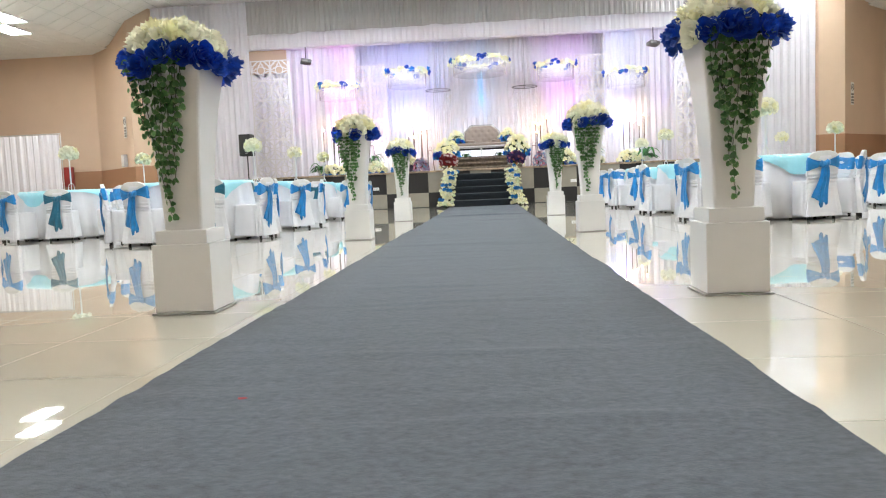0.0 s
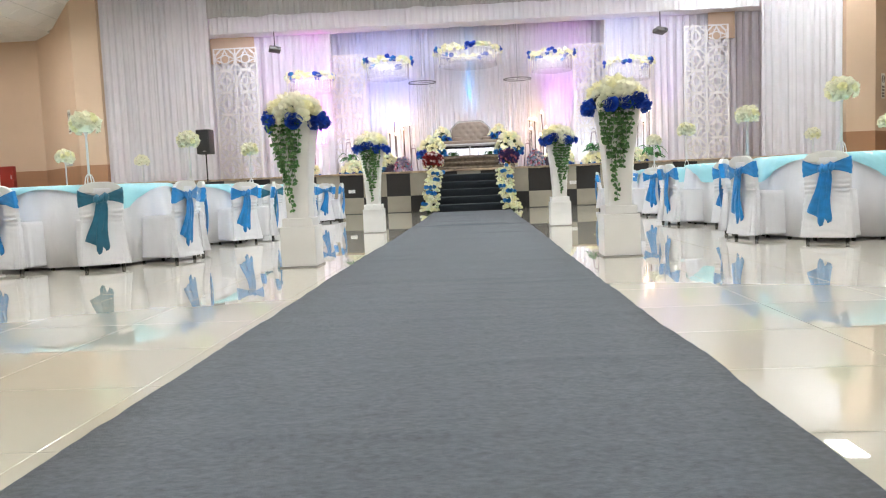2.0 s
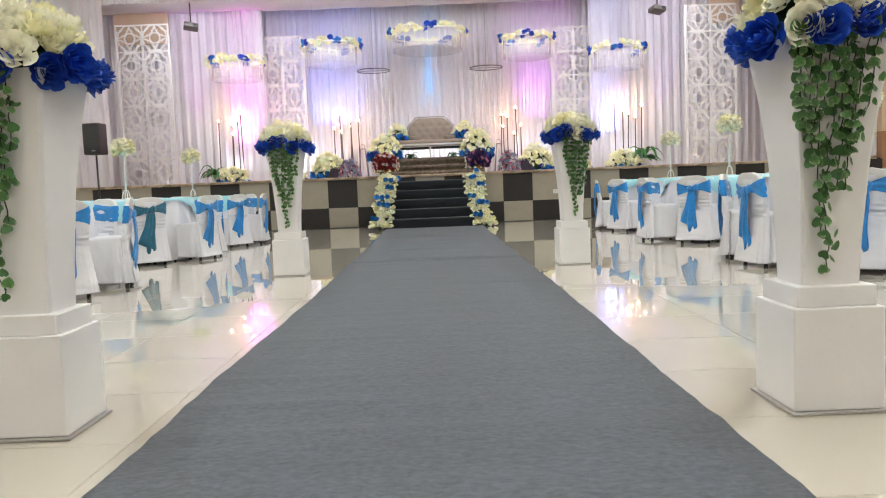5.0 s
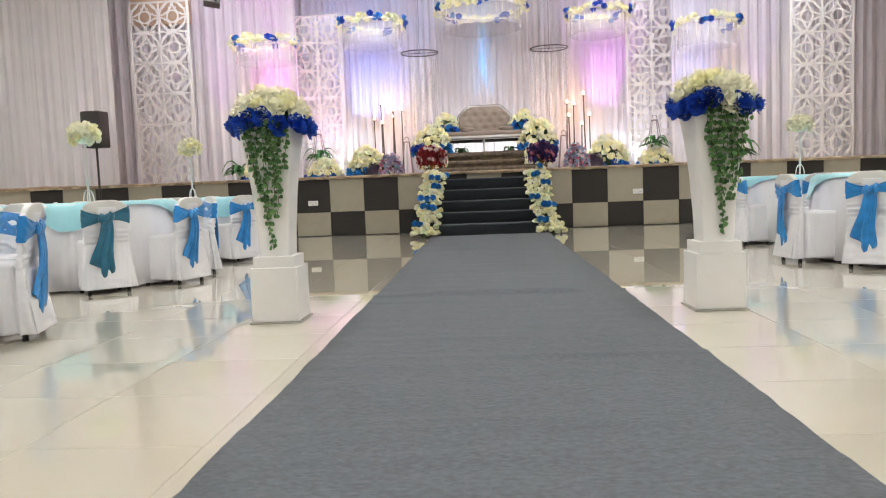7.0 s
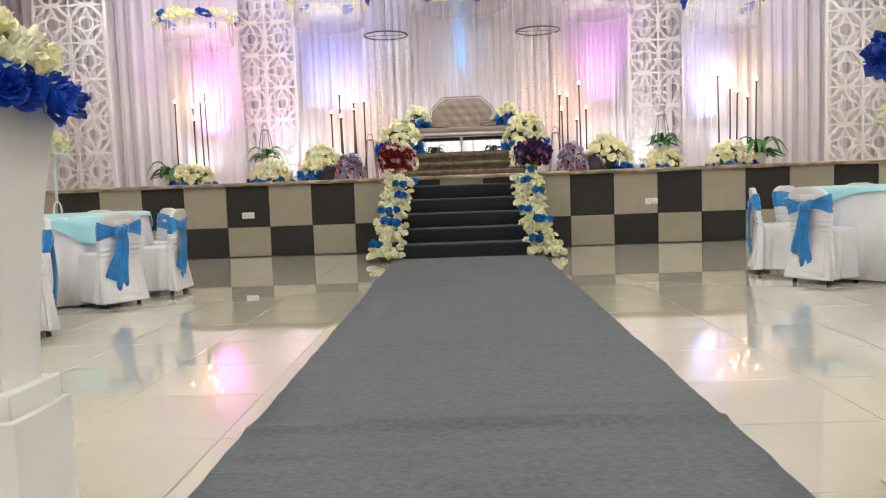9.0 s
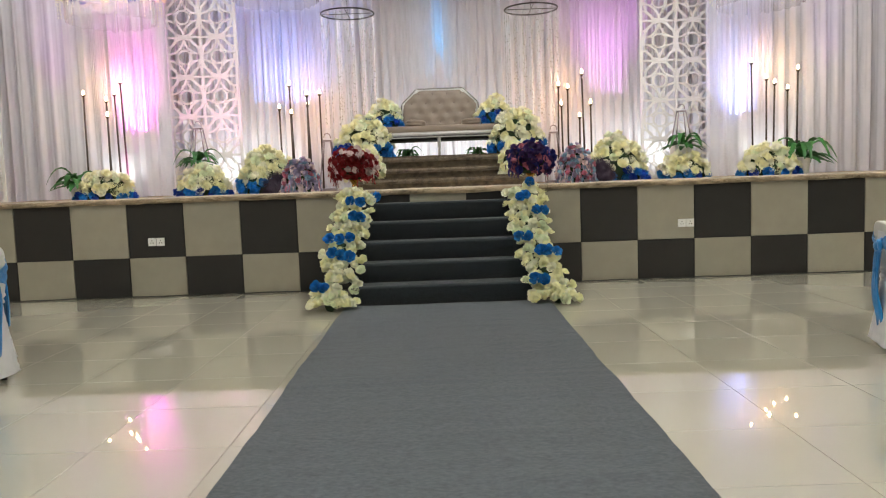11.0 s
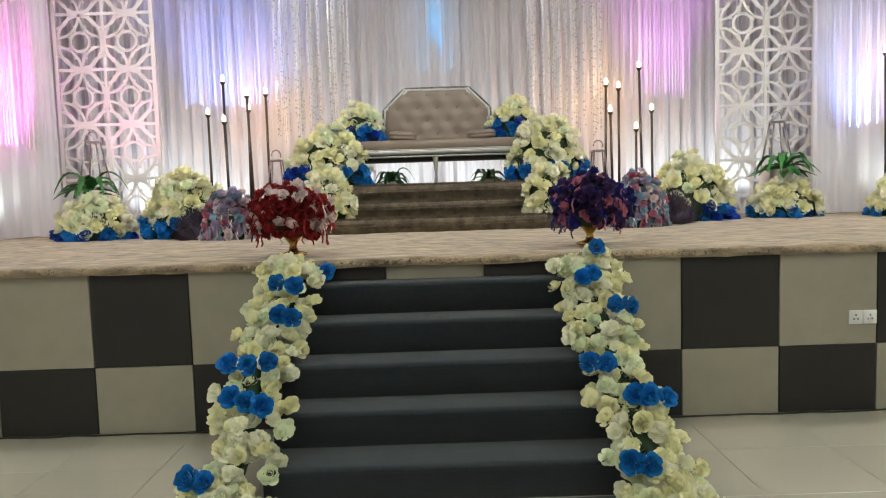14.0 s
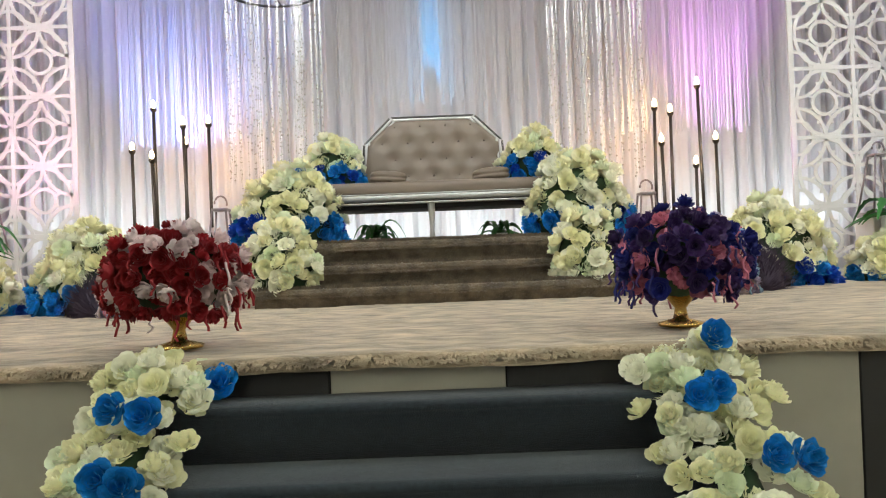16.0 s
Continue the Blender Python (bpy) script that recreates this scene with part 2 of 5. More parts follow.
def out(normal, rng):
    return normal.to_track_quat("Z", "Y").to_matrix().to_4x4() @ Matrix.Rotation(rng.uniform(0, 6.28), 4, "Z")


# ---- flower meshes, built once and shared ----
def rose_mesh(name, material, seed, layers=((3, 0.19, 0.74, 0.10), (4, 0.37, 0.72, 0.26), (5, 0.57, 0.60, 0.36), (6, 0.77, 0.40, 0.36), (6, 0.97, 0.14, 0.24))):
    """A full artificial rose: rings of separate cupped petals with rolled, gently waved lips."""
    rng = random.Random(seed)
    bm = bmesh.new()
    heart = bm.verts.new((0, 0, -0.34))
    for li, (n, r, up, roll) in enumerate(layers):
        for k in range(n):
            a0 = 2 * math.pi * (k + 0.5 * (li % 2)) / n + rng.uniform(-0.25, 0.25)
            half = math.pi / n * rng.uniform(0.95, 1.2)
            size, high = rng.uniform(0.82, 1.12), up + rng.uniform(-0.18, 0.16)
            ph, tip, wave, curl = rng.uniform(0, 6.28), rng.uniform(-0.10, 0.12), rng.uniform(0.06, 0.16), roll * rng.uniform(0.4, 1.6)
            grid = []
            for j in range(5):
                s0 = (0.12, 0.45, 0.75, 0.93, 1.0)[j]
                row = []
                for i in range(5):
                    u = i / 2 - 1
                    s = s0 * (1 - 0.22 * abs(u) ** 3 * s0)
                    a = a0 + u * half * math.sin(math.pi * (0.10 + 0.50 * min(1.0, s0 * 1.1)))
                    rr = size * r * math.sin(math.pi / 2 * min(1.0, 0.22 + 0.80 * s)) * (1 - 0.13 * u * u * s) + 0.9 * curl * r * max(0.0, s - 0.78)
                    z = -0.32 + (high + 0.32) * (1 - math.cos(math.pi / 2 * min(1.0, s * 1.05))) ** 0.75
                    z += wave * s * s * math.sin(3.4 * u + ph) * (0.5 + 0.5 * r) + tip * s * (1 - u * u) - 0.9 * curl * max(0.0, s - 0.84) * (1.2 - u * u) + rng.uniform(-0.025, 0.025) * s
                    row.append(bm.verts.new((rr * math.cos(a), rr * math.sin(a), z)))
                grid.append(row)
            for i in range(4):
                bm.faces.new((heart, grid[0][i + 1], grid[0][i]))
            for j in range(4):
                for i in range(4):
                    bm.faces.new((grid[j][i], grid[j][i + 1], grid[j + 1][i + 1], grid[j + 1][i]))
    return link_mesh(name, bm, material)


BLOOMS = {}
for key, material in (("cream", M_CREAM), ("ivory", M_IVORY), ("blue", M_BLUE), ("azure", M_AZURE), ("red", M_RED), ("pinkw", M_PINKW),
                      ("violet", M_VIOLET), ("navy", M_NAVY), ("rosepink", M_ROSEPINK), ("lilac", M_LILAC), ("sky", M_SKY), ("pale", M_PALE)):
    BLOOMS[key] = [rose_mesh(key + "_rose", material, 5 + s) for s in range(3)]


def leaf_mesh(name, material, length=1.0, width=0.8, lobed=True):
    bm = bmesh.new()
    if lobed:
        shape = [(0, 0), (0.32, -0.12), (0.5, 0.18), (0.30, 0.34), (0.34, 0.62), (0, 1.0), (-0.34, 0.62), (-0.30, 0.34), (-0.5, 0.18), (-0.32, -0.12)]
    else:
        shape = [(0, 0), (0.4, 0.25), (0.5, 0.5), (0.3, 0.8), (0, 1.0), (-0.3, 0.8), (-0.5, 0.5), (-0.4, 0.25)]
    mid = bm.verts.new((0, 0.35 * length, 0.06))
    ring = [bm.verts.new((x * width, y * length, -0.10 * abs(x) - 0.12 * y * y)) for x, y in shape]
    for i in range(len(ring)):
        bm.faces.new((mid, ring[i], ring[(i + 1) % len(ring)]))
    return link_mesh(name, bm, material)


def ivy_material():
    """Green ivy with the pale uneven margin of a variegated leaf."""
    m = mat("variegated_ivy", (0.07, 0.20, 0.05), 0.5, 0, 0.2, 6, trans=0.12, rnd=0.35)
    t = m.node_tree
    co, sub, ln, ramp, mix, no = (t.nodes.new("ShaderNode" + k) for k in ("TexCoord", "VectorMath", "VectorMath", "MapRange", "Mix", "TexNoise"))
    sub.operation, ln.operation = "SUBTRACT", "LENGTH"
    sub.inputs[1].default_value = (0, 0.42, 0)
    t.links.new(co.outputs["Object"], sub.inputs[0])
    t.links.new(sub.outputs[0], ln.inputs[0])
    no.inputs["Scale"].default_value = 5
    add = t.nodes.new("ShaderNodeMath")
    t.links.new(ln.outputs["Value"], add.inputs[0])
    t.links.new(no.outputs["Fac"], add.inputs[1])
    ramp.inputs["From Min"].default_value, ramp.inputs["From Max"].default_value = 0.86, 1.02
    ramp.inputs["To Max"].default_value = 0.75
    t.links.new(add.outputs[0], ramp.inputs["Value"])
    mix.data_type = "RGBA"
    t.links.new(ramp.outputs[0], mix.inputs["Factor"])
    b = t.nodes["Principled BSDF"]
    t.links.new(b.inputs["Base Color"].links[0].from_socket, mix.inputs["A"])
    mix.inputs["B"].default_value = (0.42, 0.52, 0.26, 1)
    t.links.new(mix.outputs["Result"], b.inputs["Base Color"])
    return m


IVY_SHAPE = [(0, -0.02), (0.24, -0.10), (0.44, 0.02), (0.52, 0.24), (0.46, 0.46), (0.30, 0.70), (0, 0.92), (-0.30, 0.70), (-0.46, 0.46), (-0.52, 0.24), (-0.44, 0.02), (-0.24, -0.10)]
bm = bmesh.new()
mid = bm.verts.new((0, 0.40, 0.08))
ring = [bm.verts.new((x, y, -0.10 * abs(x) - 0.10 * y * y)) for x, y in IVY_SHAPE]
for i in range(12):
    bm.faces.new((mid, ring[i], ring[(i + 1) % 12]))
IVY = link_mesh("ivy_leaf", bm, ivy_material())


def bloom(parent, key, place, normal, size, rng, name="rose"):
    m = Matrix.Translation(place) @ out(Vector(normal).normalized(), rng) @ Matrix.Diagonal((size, size, size * rng.uniform(0.7, 0.92), 1))
    return put(name, BLOOMS[key][rng.randrange(3)], parent, m)


def heap(name, place, rx, ry, h, size, top, low, label, seed, lowpart=0.22, category="flower arrangement", n=None, spread=0.20):
    """A dome of blossoms over a foam core; the lowest band in other colours."""
    rng = random.Random(seed)
    t = thing(name, pose(*place), label, category, "flower heaps on the stage")
    bm = bmesh.new()
    lathe(bm, [(0.80, 0.0), (0.84, 0.3), (0.66, 0.62), (0.35, 0.80), (0.05, 0.86)], 14)
    bmesh.ops.scale(bm, vec=(rx, ry, h), verts=bm.verts)
    part("foam_core", bm, M_STEM, t)
    area = 2 * math.pi * ((rx * ry + rx * h + ry * h) / 3)
    n = n or int(area / (size * size * 1.75))
    for i in range(n):
        s = (i + 0.5) / n
        z = s
        a = i * 2.39996 + rng.uniform(-0.2, 0.2)
        q = math.sqrt(max(0.0, 1 - z * z))
        p = Vector((rx * q * math.cos(a), ry * q * math.sin(a), h * z)) * (1 + rng.uniform(-spread, spread * 0.5))
        p.z = max(p.z, size * 0.35)
        nrm = Vector((q * math.cos(a) / rx, q * math.sin(a) / ry, z / h + 0.15)).normalized() + Vector((rng.uniform(-0.5, 0.5), rng.uniform(-0.5, 0.5), rng.uniform(-0.3, 0.5)))
        keys = low if z < lowpart + rng.uniform(-0.06, 0.06) else top
        bloom(t, rng.choice(keys), p, nrm, size * rng.uniform(0.98, 1.32), rng)
    return t


# ---- the hall ----
HALF, BACK, TOP = 16.0, -25.0, 6.1
floor_bed = part("floor", boxed((0, -10.0, -0.060), (2 * HALF, 31.0, 0.10)), M_GROUT, smooth=False)
tagged(floor_bed, "pale grout bed under the polished cream tiles", "floor", kind="structure")


def wall(name, a, b, z0, z1, material=None, thick=0.2, label="plain peach painted hall wall"):
    a, b = Vector((*a, 0)), Vector((*b, 0))
    d = b - a
    ob = part(name, boxed((d.length / 2, thick / 2, (z0 + z1) / 2), (d.length, thick, z1 - z0)), material or M_WALL, smooth=False)
    ob.matrix_basis = Matrix.Translation(a) @ Matrix.Rotation(math.atan2(d.y, d.x), 4, "Z")
    return tagged(ob, label, "wall", kind="structure")


# stage house piers, angled returns and the hall's side walls; the inner face lies on the line a-b
for side in (-1, 1):
    for nm, pts in (("pier", ((9.35, 0.05), (10.05, 0.05))), ("splay", ((10.05, 0.05), (12.1, 2.0))), ("end", ((12.1, 2.0), (16.0, 2.0)))):
        a, b = [(side * x, y) for x, y in pts]
        if side < 0:
            a, b = b, a
        wall("wall_%s_%s" % (nm, "west" if side < 0 else "east"), a, b, 1.55, TOP + 0.05)
        wall("dado_%s_%s" % (nm, "west" if side < 0 else "east"), a, b, -0.05, 1.55, M_DADO, 0.206, "brown painted lower band of the hall wall")
wall("wall_west", (-HALF, BACK), (-HALF, 2.0), -0.05, TOP)
wall("wall_east", (HALF, 2.0), (HALF, BACK), -0.05, TOP)
wall("wall_south", (HALF, BACK), (-HALF, BACK), -0.05, TOP)
wall("wall_stage_west", (-9.35, 0.25), (-9.35, 6.4), -0.05, TOP + 0.05, thick=0.2, label="side wall of the stage")
wall("wall_stage_east", (9.35, 6.4), (9.35, 0.25), -0.05, TOP + 0.05, thick=0.2, label="side wall of the stage")
wall("wall_stage_north", (-9.6, 6.2), (9.6, 6.2), -0.05, TOP + 0.05, label="back wall of the stage behind the drapes")


def ceiling_boards(name, x0, x1, y0, y1, z0, z1, step=0.6):
    """A suspended grid ceiling that may slope from z0 at x0 to z1 at x1."""
    bm = bmesh.new()
    nx, ny = max(1, round(math.hypot(x1 - x0, z1 - z0) / step)), max(1, round((y1 - y0) / step))
    for i in range(nx):
        for j in range(ny):
            pts = []
            for di, dj in ((0.02, 0.02), (0.98, 0.02), (0.98, 0.98), (0.02, 0.98)):
                u = (i + di) / nx
                pts.append((x0 + (x1 - x0) * u, y0 + (y1 - y0) * (j + dj) / ny, z0 + (z1 - z0) * u))
            lo = [bm.verts.new(p) for p in pts]
            hi = [bm.verts.new((p[0], p[1], p[2] + 0.015)) for p in pts]
            bm.faces.new(list(reversed(lo)))
            for k in range(4):
                bm.faces.new((lo[k], lo[(k + 1) % 4], hi[(k + 1) % 4], hi[k]))
    q = [bm.verts.new(p) for p in ((x0, y0, z0 + 0.010), (x1, y0, z1 + 0.010), (x1, y1, z1 + 0.010), (x0, y1, z0 + 0.010))]
    p = [bm.verts.new((v.co.x, v.co.y, v.co.z + 0.1)) for v in q]
    bm.faces.new(list(reversed(q)))
    bm.faces.new(p)
    for k in range(4):
        bm.faces.new((q[k], q[(k + 1) % 4], p[(k + 1) % 4], p[k]))
    me = link_mesh(name, bm, M_CEIL, False)
    me.materials.append(M_CEILBAR)
    for poly in me.polygons[-6:]:
        poly.material_index = 1
    return tagged(new(name, me), "white suspended ceiling of square boards in a thin grid", "ceiling", kind="structure")


ceiling_boards("ceiling", -9.2, 9.2, BACK, 0.0, TOP, TOP)
ceiling_boards("ceiling_west_slope", -11.2, -9.2, BACK, 1.0, 5.2, TOP)
ceiling_boards("ceiling_west", -HALF, -11.2, BACK, 2.0, 5.2, 5.2)
ceiling_boards("ceiling_east_slope", 9.2, 11.2, BACK, 1.0, TOP, 5.2)
ceiling_boards("ceiling_east", 11.2, HALF, BACK, 2.0, 5.2, 5.2)
ceiling_boards("ceiling_stage", -9.35, 9.35, 0.0, 6.2, TOP + 0.02, TOP + 0.02)


def ceiling_light():
    t = thing("ceiling_light", pose(0, 0, 0), "recessed white ceiling light of four lit strips, switched on", "ceiling light", "ceiling lights")
    part("tray", boxed((0, 0, 0.001), (0.56, 1.16, 0.004)), M_WHITE, t, smooth=False)
    for k in range(4):
        part("diffuser", boxed((-0.21 + 0.14 * k, 0, -0.010), (0.115, 1.14, 0.012)), M_PANELLIGHT, t, smooth=False)
    for sx, sy, w, d in ((0.29, 0, 0.02, 1.2), (-0.29, 0, 0.02, 1.2), (0, 0.59, 0.56, 0.02), (0, -0.59, 0.56, 0.02)):
        part("frame", boxed((sx, sy, -0.012), (w, d, 0.02)), M_WHITE, t, smooth=False)
    return t


light_one = ceiling_light()
# lights out of view are added for brightness, with an extra row at -19.2
spots = [(8.85, -1.05, TOP - 0.004), (-6.6, -4.8, TOP - 0.004), (6.6, -4.8, TOP - 0.004), (-2.4, -4.8, TOP - 0.004), (2.4, -4.8, TOP - 0.004), (6.35, -1.2, TOP - 0.004)]
spots += [(x, y, TOP - 0.004) for y in (-8.4, -12.0, -15.6, -19.2) for x in (-6.6, -2.4, 2.4, 6.6)]
spots += [(-11.55, -3.25, 5.196), (-12.25, -1.95, 5.196)] + [(s * 12.6, y, 5.196) for s in (-1, 1) for y in (-6.5, -10.5)]
light_one.matrix_basis = pose(*spots[0])
for s in spots[1:]:
    copy_thing(light_one, pose(*s))
# unseen fill lamp added behind the valance to brighten the stage drapes
lamp("stage_fill", "AREA", (0, 0.75, 5.02), (0, 4.4, 2.2), 205, (0.95, 0.93, 1.0), 12.0)

# ---- the stage ----
SZ = 1.03
stage = part("stage", boxed((0, 3.12, SZ / 2 - 0.02), (18.7, 6.2, SZ - 0.04)), M_BLACK_TILE, smooth=False)
tagged(stage, "raised stage faced with dark brown and taupe checker panels", "stage", kind="structure")
tile_full = link_mesh("panel", boxed((0, 0, 0), (0.594, 0.02, 0.594), 0.004), M_BEIGE_TILE, False)
tile_full_d = link_mesh("panel", boxed((0, 0, 0), (0.594, 0.02, 0.594), 0.004), M_BLACK_TILE, False)
tile_low = link_mesh("panel", boxed((0, 0, 0), (0.594, 0.02, 0.414), 0.004), M_BEIGE_TILE, False)
tile_low_d = link_mesh("panel", boxed((0, 0, 0), (0.594, 0.02, 0.414), 0.004), M_BLACK_TILE, False)
for i in range(-15, 16):
    x = i * 0.6
    even = i % 2 == 0
    put("panel", tile_full_d if not even else tile_full, stage, pose(x, 0.01, 0.42 + 0.297))
    put("panel", tile_low if not even else tile_low_d, stage, pose(x, 0.01, 0.21))


def plush(name, x0, x1, y0, y1, z, nx, ny, material, label, category, drop=0.05, parent=None, seed=1, roll=0.0):
    """A thick soft-edged carpet with an uneven nap."""
    bm = bmesh.new()
    grid = []
    for j in range(ny + 1):
        row = []
        for i in range(nx + 1):
            x, y = x0 + (x1 - x0) * i / nx, y0 + (y1 - y0) * j / ny
            h = -roll * max(0.0, 1 - j * 1.6) + 0.007 * noise.noise((x * 2 + seed, y * 6, 0)) + 0.009 * noise.noise((x * 9, y * 17, seed))
            yy = y + (0.02 * noise.noise((x * 3, seed, 0)) if j == 0 else 0)
            row.append(bm.verts.new((x, yy, z + h)))
        grid.append(row)
    bulge = [bm.verts.new((v.co.x, v.co.y - 0.014 - roll * 0.5, v.co.z - 0.018)) for v in grid[0]]
    tuck = [bm.verts.new((v.co.x, v.co.y + roll * 0.9, v.co.z - 0.45 * drop)) for v in grid[0]]
    skirt = [bm.verts.new((v.co.x, v.co.y - 0.012 + roll * 2.2, v.co.z - drop)) for v in grid[0]]
    for i in range(nx):
        for lo, hi in ((skirt, tuck), (tuck, bulge), (bulge, grid[0])):
            bm.faces.new((lo[i], lo[i + 1], hi[i + 1], hi[i]))
        for j in range(ny):
            bm.faces.new((grid[j][i], grid[j][i + 1], grid[j + 1][i + 1], grid[j + 1][i]))
    ob = part(name, bm, material, parent)
    return tagged(ob, label, category) if label else ob


def nap(parent, x0, x1, y0, y1, z, n, h, material, seed, front=False):
    """Short leaning tufts that break up the plush."""
    rng = random.Random(seed)
    verts, faces = [], []
    for _ in range(n):
        x, w, hh = rng.uniform(x0, x1), rng.uniform(0.004, 0.009), h * rng.uniform(0.6, 1.3)
        if front:
            y, zz = y0 - 0.010, z - rng.uniform(0.0, front)
            tip = (x + rng.uniform(-0.012, 0.012), y - hh * 0.7, zz - hh * 0.8)
        else:
            y, zz = rng.uniform(y0, y1), z - 0.010
            tip = (x + rng.uniform(-0.02, 0.02), y - rng.uniform(0.0, 0.022), zz + 0.006 + hh)
        k = len(verts)
        verts += [(x - w, y, zz), (x + w, y, zz), (x, y + 0.004, zz + 0.002), tip]
        faces += [(k, k + 1, k + 3), (k + 1, k + 2, k + 3), (k + 2, k, k + 3)]
    me = bpy.data.meshes.new("nap")
    me.from_pydata(verts, [], faces)
    me.materials.append(material)
    ob = new("nap", me)
    ob.parent = parent
    tagged(ob, kind="stuff")


STAGE_PILE = plush("stage_carpet", -9.2, 9.2, -0.02, 4.9, SZ + 0.01, 240, 50, M_FUR, "thick beige plush carpet covering the stage", "carpet")

nap(STAGE_PILE, -5.5, 5.5, -0.035, 0, SZ + 0.012, 5000, 0.018, M_FUR, 6, 0.03)

# stair up to the stage, carpeted
NOSE = [-1.16, -0.90, -0.66, -0.42, -0.18]
stair = thing("stair", pose(0.05, 0, 0), "straight stair of five treads in dark grey carpet", "stair", kind="structure")
for i, y in enumerate(NOSE):
    z1, z0 = 0.182 * (i + 1), 0.182 * i
    prof = [(-0.004, z0), (y + 0.020, z0), (y + 0.016, z1 - 0.045), (y + 0.004, z1 - 0.034), (y - 0.002, z1 - 0.018), (y + 0.004, z1 - 0.005), (y + 0.018, z1), (-0.004, z1)]
    bm = bmesh.new()
    loft(bm, [[(x, py + 0.004 * noise.noise((x * 3, i * 7, 0)) * (py < -0.01), pz) for py, pz in prof] for x in [-0.87 + 0.058 * k for k in range(31)]])
    part("tread", bm, M_STAIR, stair)

# aisle carpet, slightly rippled across
bm = bmesh.new()
rng = random.Random(4)
rows = []
NY = 900
creases = [(-24 + k * 0.62 + rng.uniform(-0.3, 0.3), rng.uniform(-0.9, 0.9), rng.uniform(0.3, 1.2), rng.uniform(0.007, 0.020), rng.uniform(-0.05, 0.05)) for k in range(36)]
creases += [(rng.uniform(-22, -2), rng.uniform(-0.9, 0.9), rng.uniform(0.2, 0.8), rng.uniform(0.004, 0.013), rng.uniform(-0.1, 0.1)) for k in range(50)]
creases += [(-7.75, 0.2, 1.6, 0.060, 0.01), (-3.9, 0.0, 2.0, 0.008, -0.01), (-10.7, -0.2, 1.2, 0.012, 0.02)]
for j in range(NY + 1):
    y = -24.5 + (24.5 - 1.17) * j / NY
    wob = 0.012 * noise.noise((y * 1.3, 3.3, 0)) + 0.006 * noise.noise((y * 6, 1.3, 0))
    wob2 = 0.012 * noise.noise((y * 1.3, 9.3, 0)) + 0.006 * noise.noise((y * 6, 5.3, 0))
    wob -= 0.022 * math.exp(-((y + 13.0) / 1.8) ** 2)
    wob2 += 0.014 * math.exp(-((y + 6.8) / 2.0) ** 2) - 0.012 * math.exp(-((y + 15.5) / 2.4) ** 2)
    row = []
    swell = math.exp(-((y + 16.65) / 0.42) ** 2)
    for i in range(13):
        u = i / 12
        near = max(0.0, min(1.0, (y + 6.0) / 4.5))
        x = (-0.824 - 0.05 * near - 0.008 * swell + wob) * (1 - u) + (0.940 + 0.010 * max(0.0, min(1.0, (y + 14.5) / 4.0)) + 0.038 * near + 0.018 * swell + wob2) * u
        z = 0.009 + 0.005 * noise.noise((x * 0.6, y * 3.2, 0)) + 0.0045 * noise.noise((x * 1.6, y * 9, 2))
        for cy, cx, half, high, skew in creases:
            d = (y - cy - skew * x) / 0.035
            if abs(d) < 3:
                z += 0.6 * high * math.exp(-d * d) * max(0.0, 1 - ((x - cx) / half) ** 2) * min(1.0, 0.15 + 3.2 * min(u, 1 - u))
        if i in (0, 12):
            z = 0.0005
        elif i in (1, 11):
            z += 0.002
        row.append(bm.verts.new((x if i not in (1, 11) else (x - 0.145 if i == 1 else x + 0.145), y, max(z, 0.0005 if i in (0, 12) else 0.004))))
    rows.append(row)
for a, b in zip(rows, rows[1:]):
    for i in range(12):
        bm.faces.new((a[i], a[i + 1], b[i + 1], b[i]))
tagged(part("aisle_carpet", bm, M_CARPET), "long mid-grey aisle carpet laid over the polished tiles", "carpet")


# ---- drapes ----
def drape(name, x0, x1, z0, z1, y, pitch, amp, material, label, seed=1, hem=0.0, category="curtain", flare=0.0, tag=True, y1=None, parent=None):
    bm = bmesh.new()
    cols = max(8, int((x1 - x0) / pitch * 13))
    zs = 9
    rows = []
    for k in range(zs + 1):
        v = k / zs
        row = []
        for i in range(cols + 1):
            x = x0 + (x1 - x0) * i / cols
            ph = 2 * math.pi * x / pitch + 2.2 * noise.noise((x * 0.9, seed, 0.0)) * 2 + 0.5 * noise.noise((x * 2, v * 2, seed))
            a = amp * (0.7 + 0.6 * noise.noise((x * 1.7, seed + 7, v)))
            yy = y + (0 if y1 is None else (y1 - y) * (1 - v)) + a * (math.sin(ph) + 0.35 * math.sin(2.3 * ph + 1) + 0.22 * math.sin(4.7 * ph + 2 * noise.noise((x * 3, seed, 9))))
            zz = z1 + (z0 - z1) * v + (hem * noise.noise((x * 2.2, seed, 4)) if k == zs else 0)
            row.append(bm.verts.new((x + flare * v * (x - (x0 + x1) / 2), yy, zz)))
        rows.append(row)
    for a, b in zip(rows, rows[1:]):
        for i in range(cols):
            bm.faces.new((a[i], b[i], b[i + 1], a[i + 1]))
    ob = part(name, bm, material, parent)
    return tagged(ob, label, category) if tag else ob


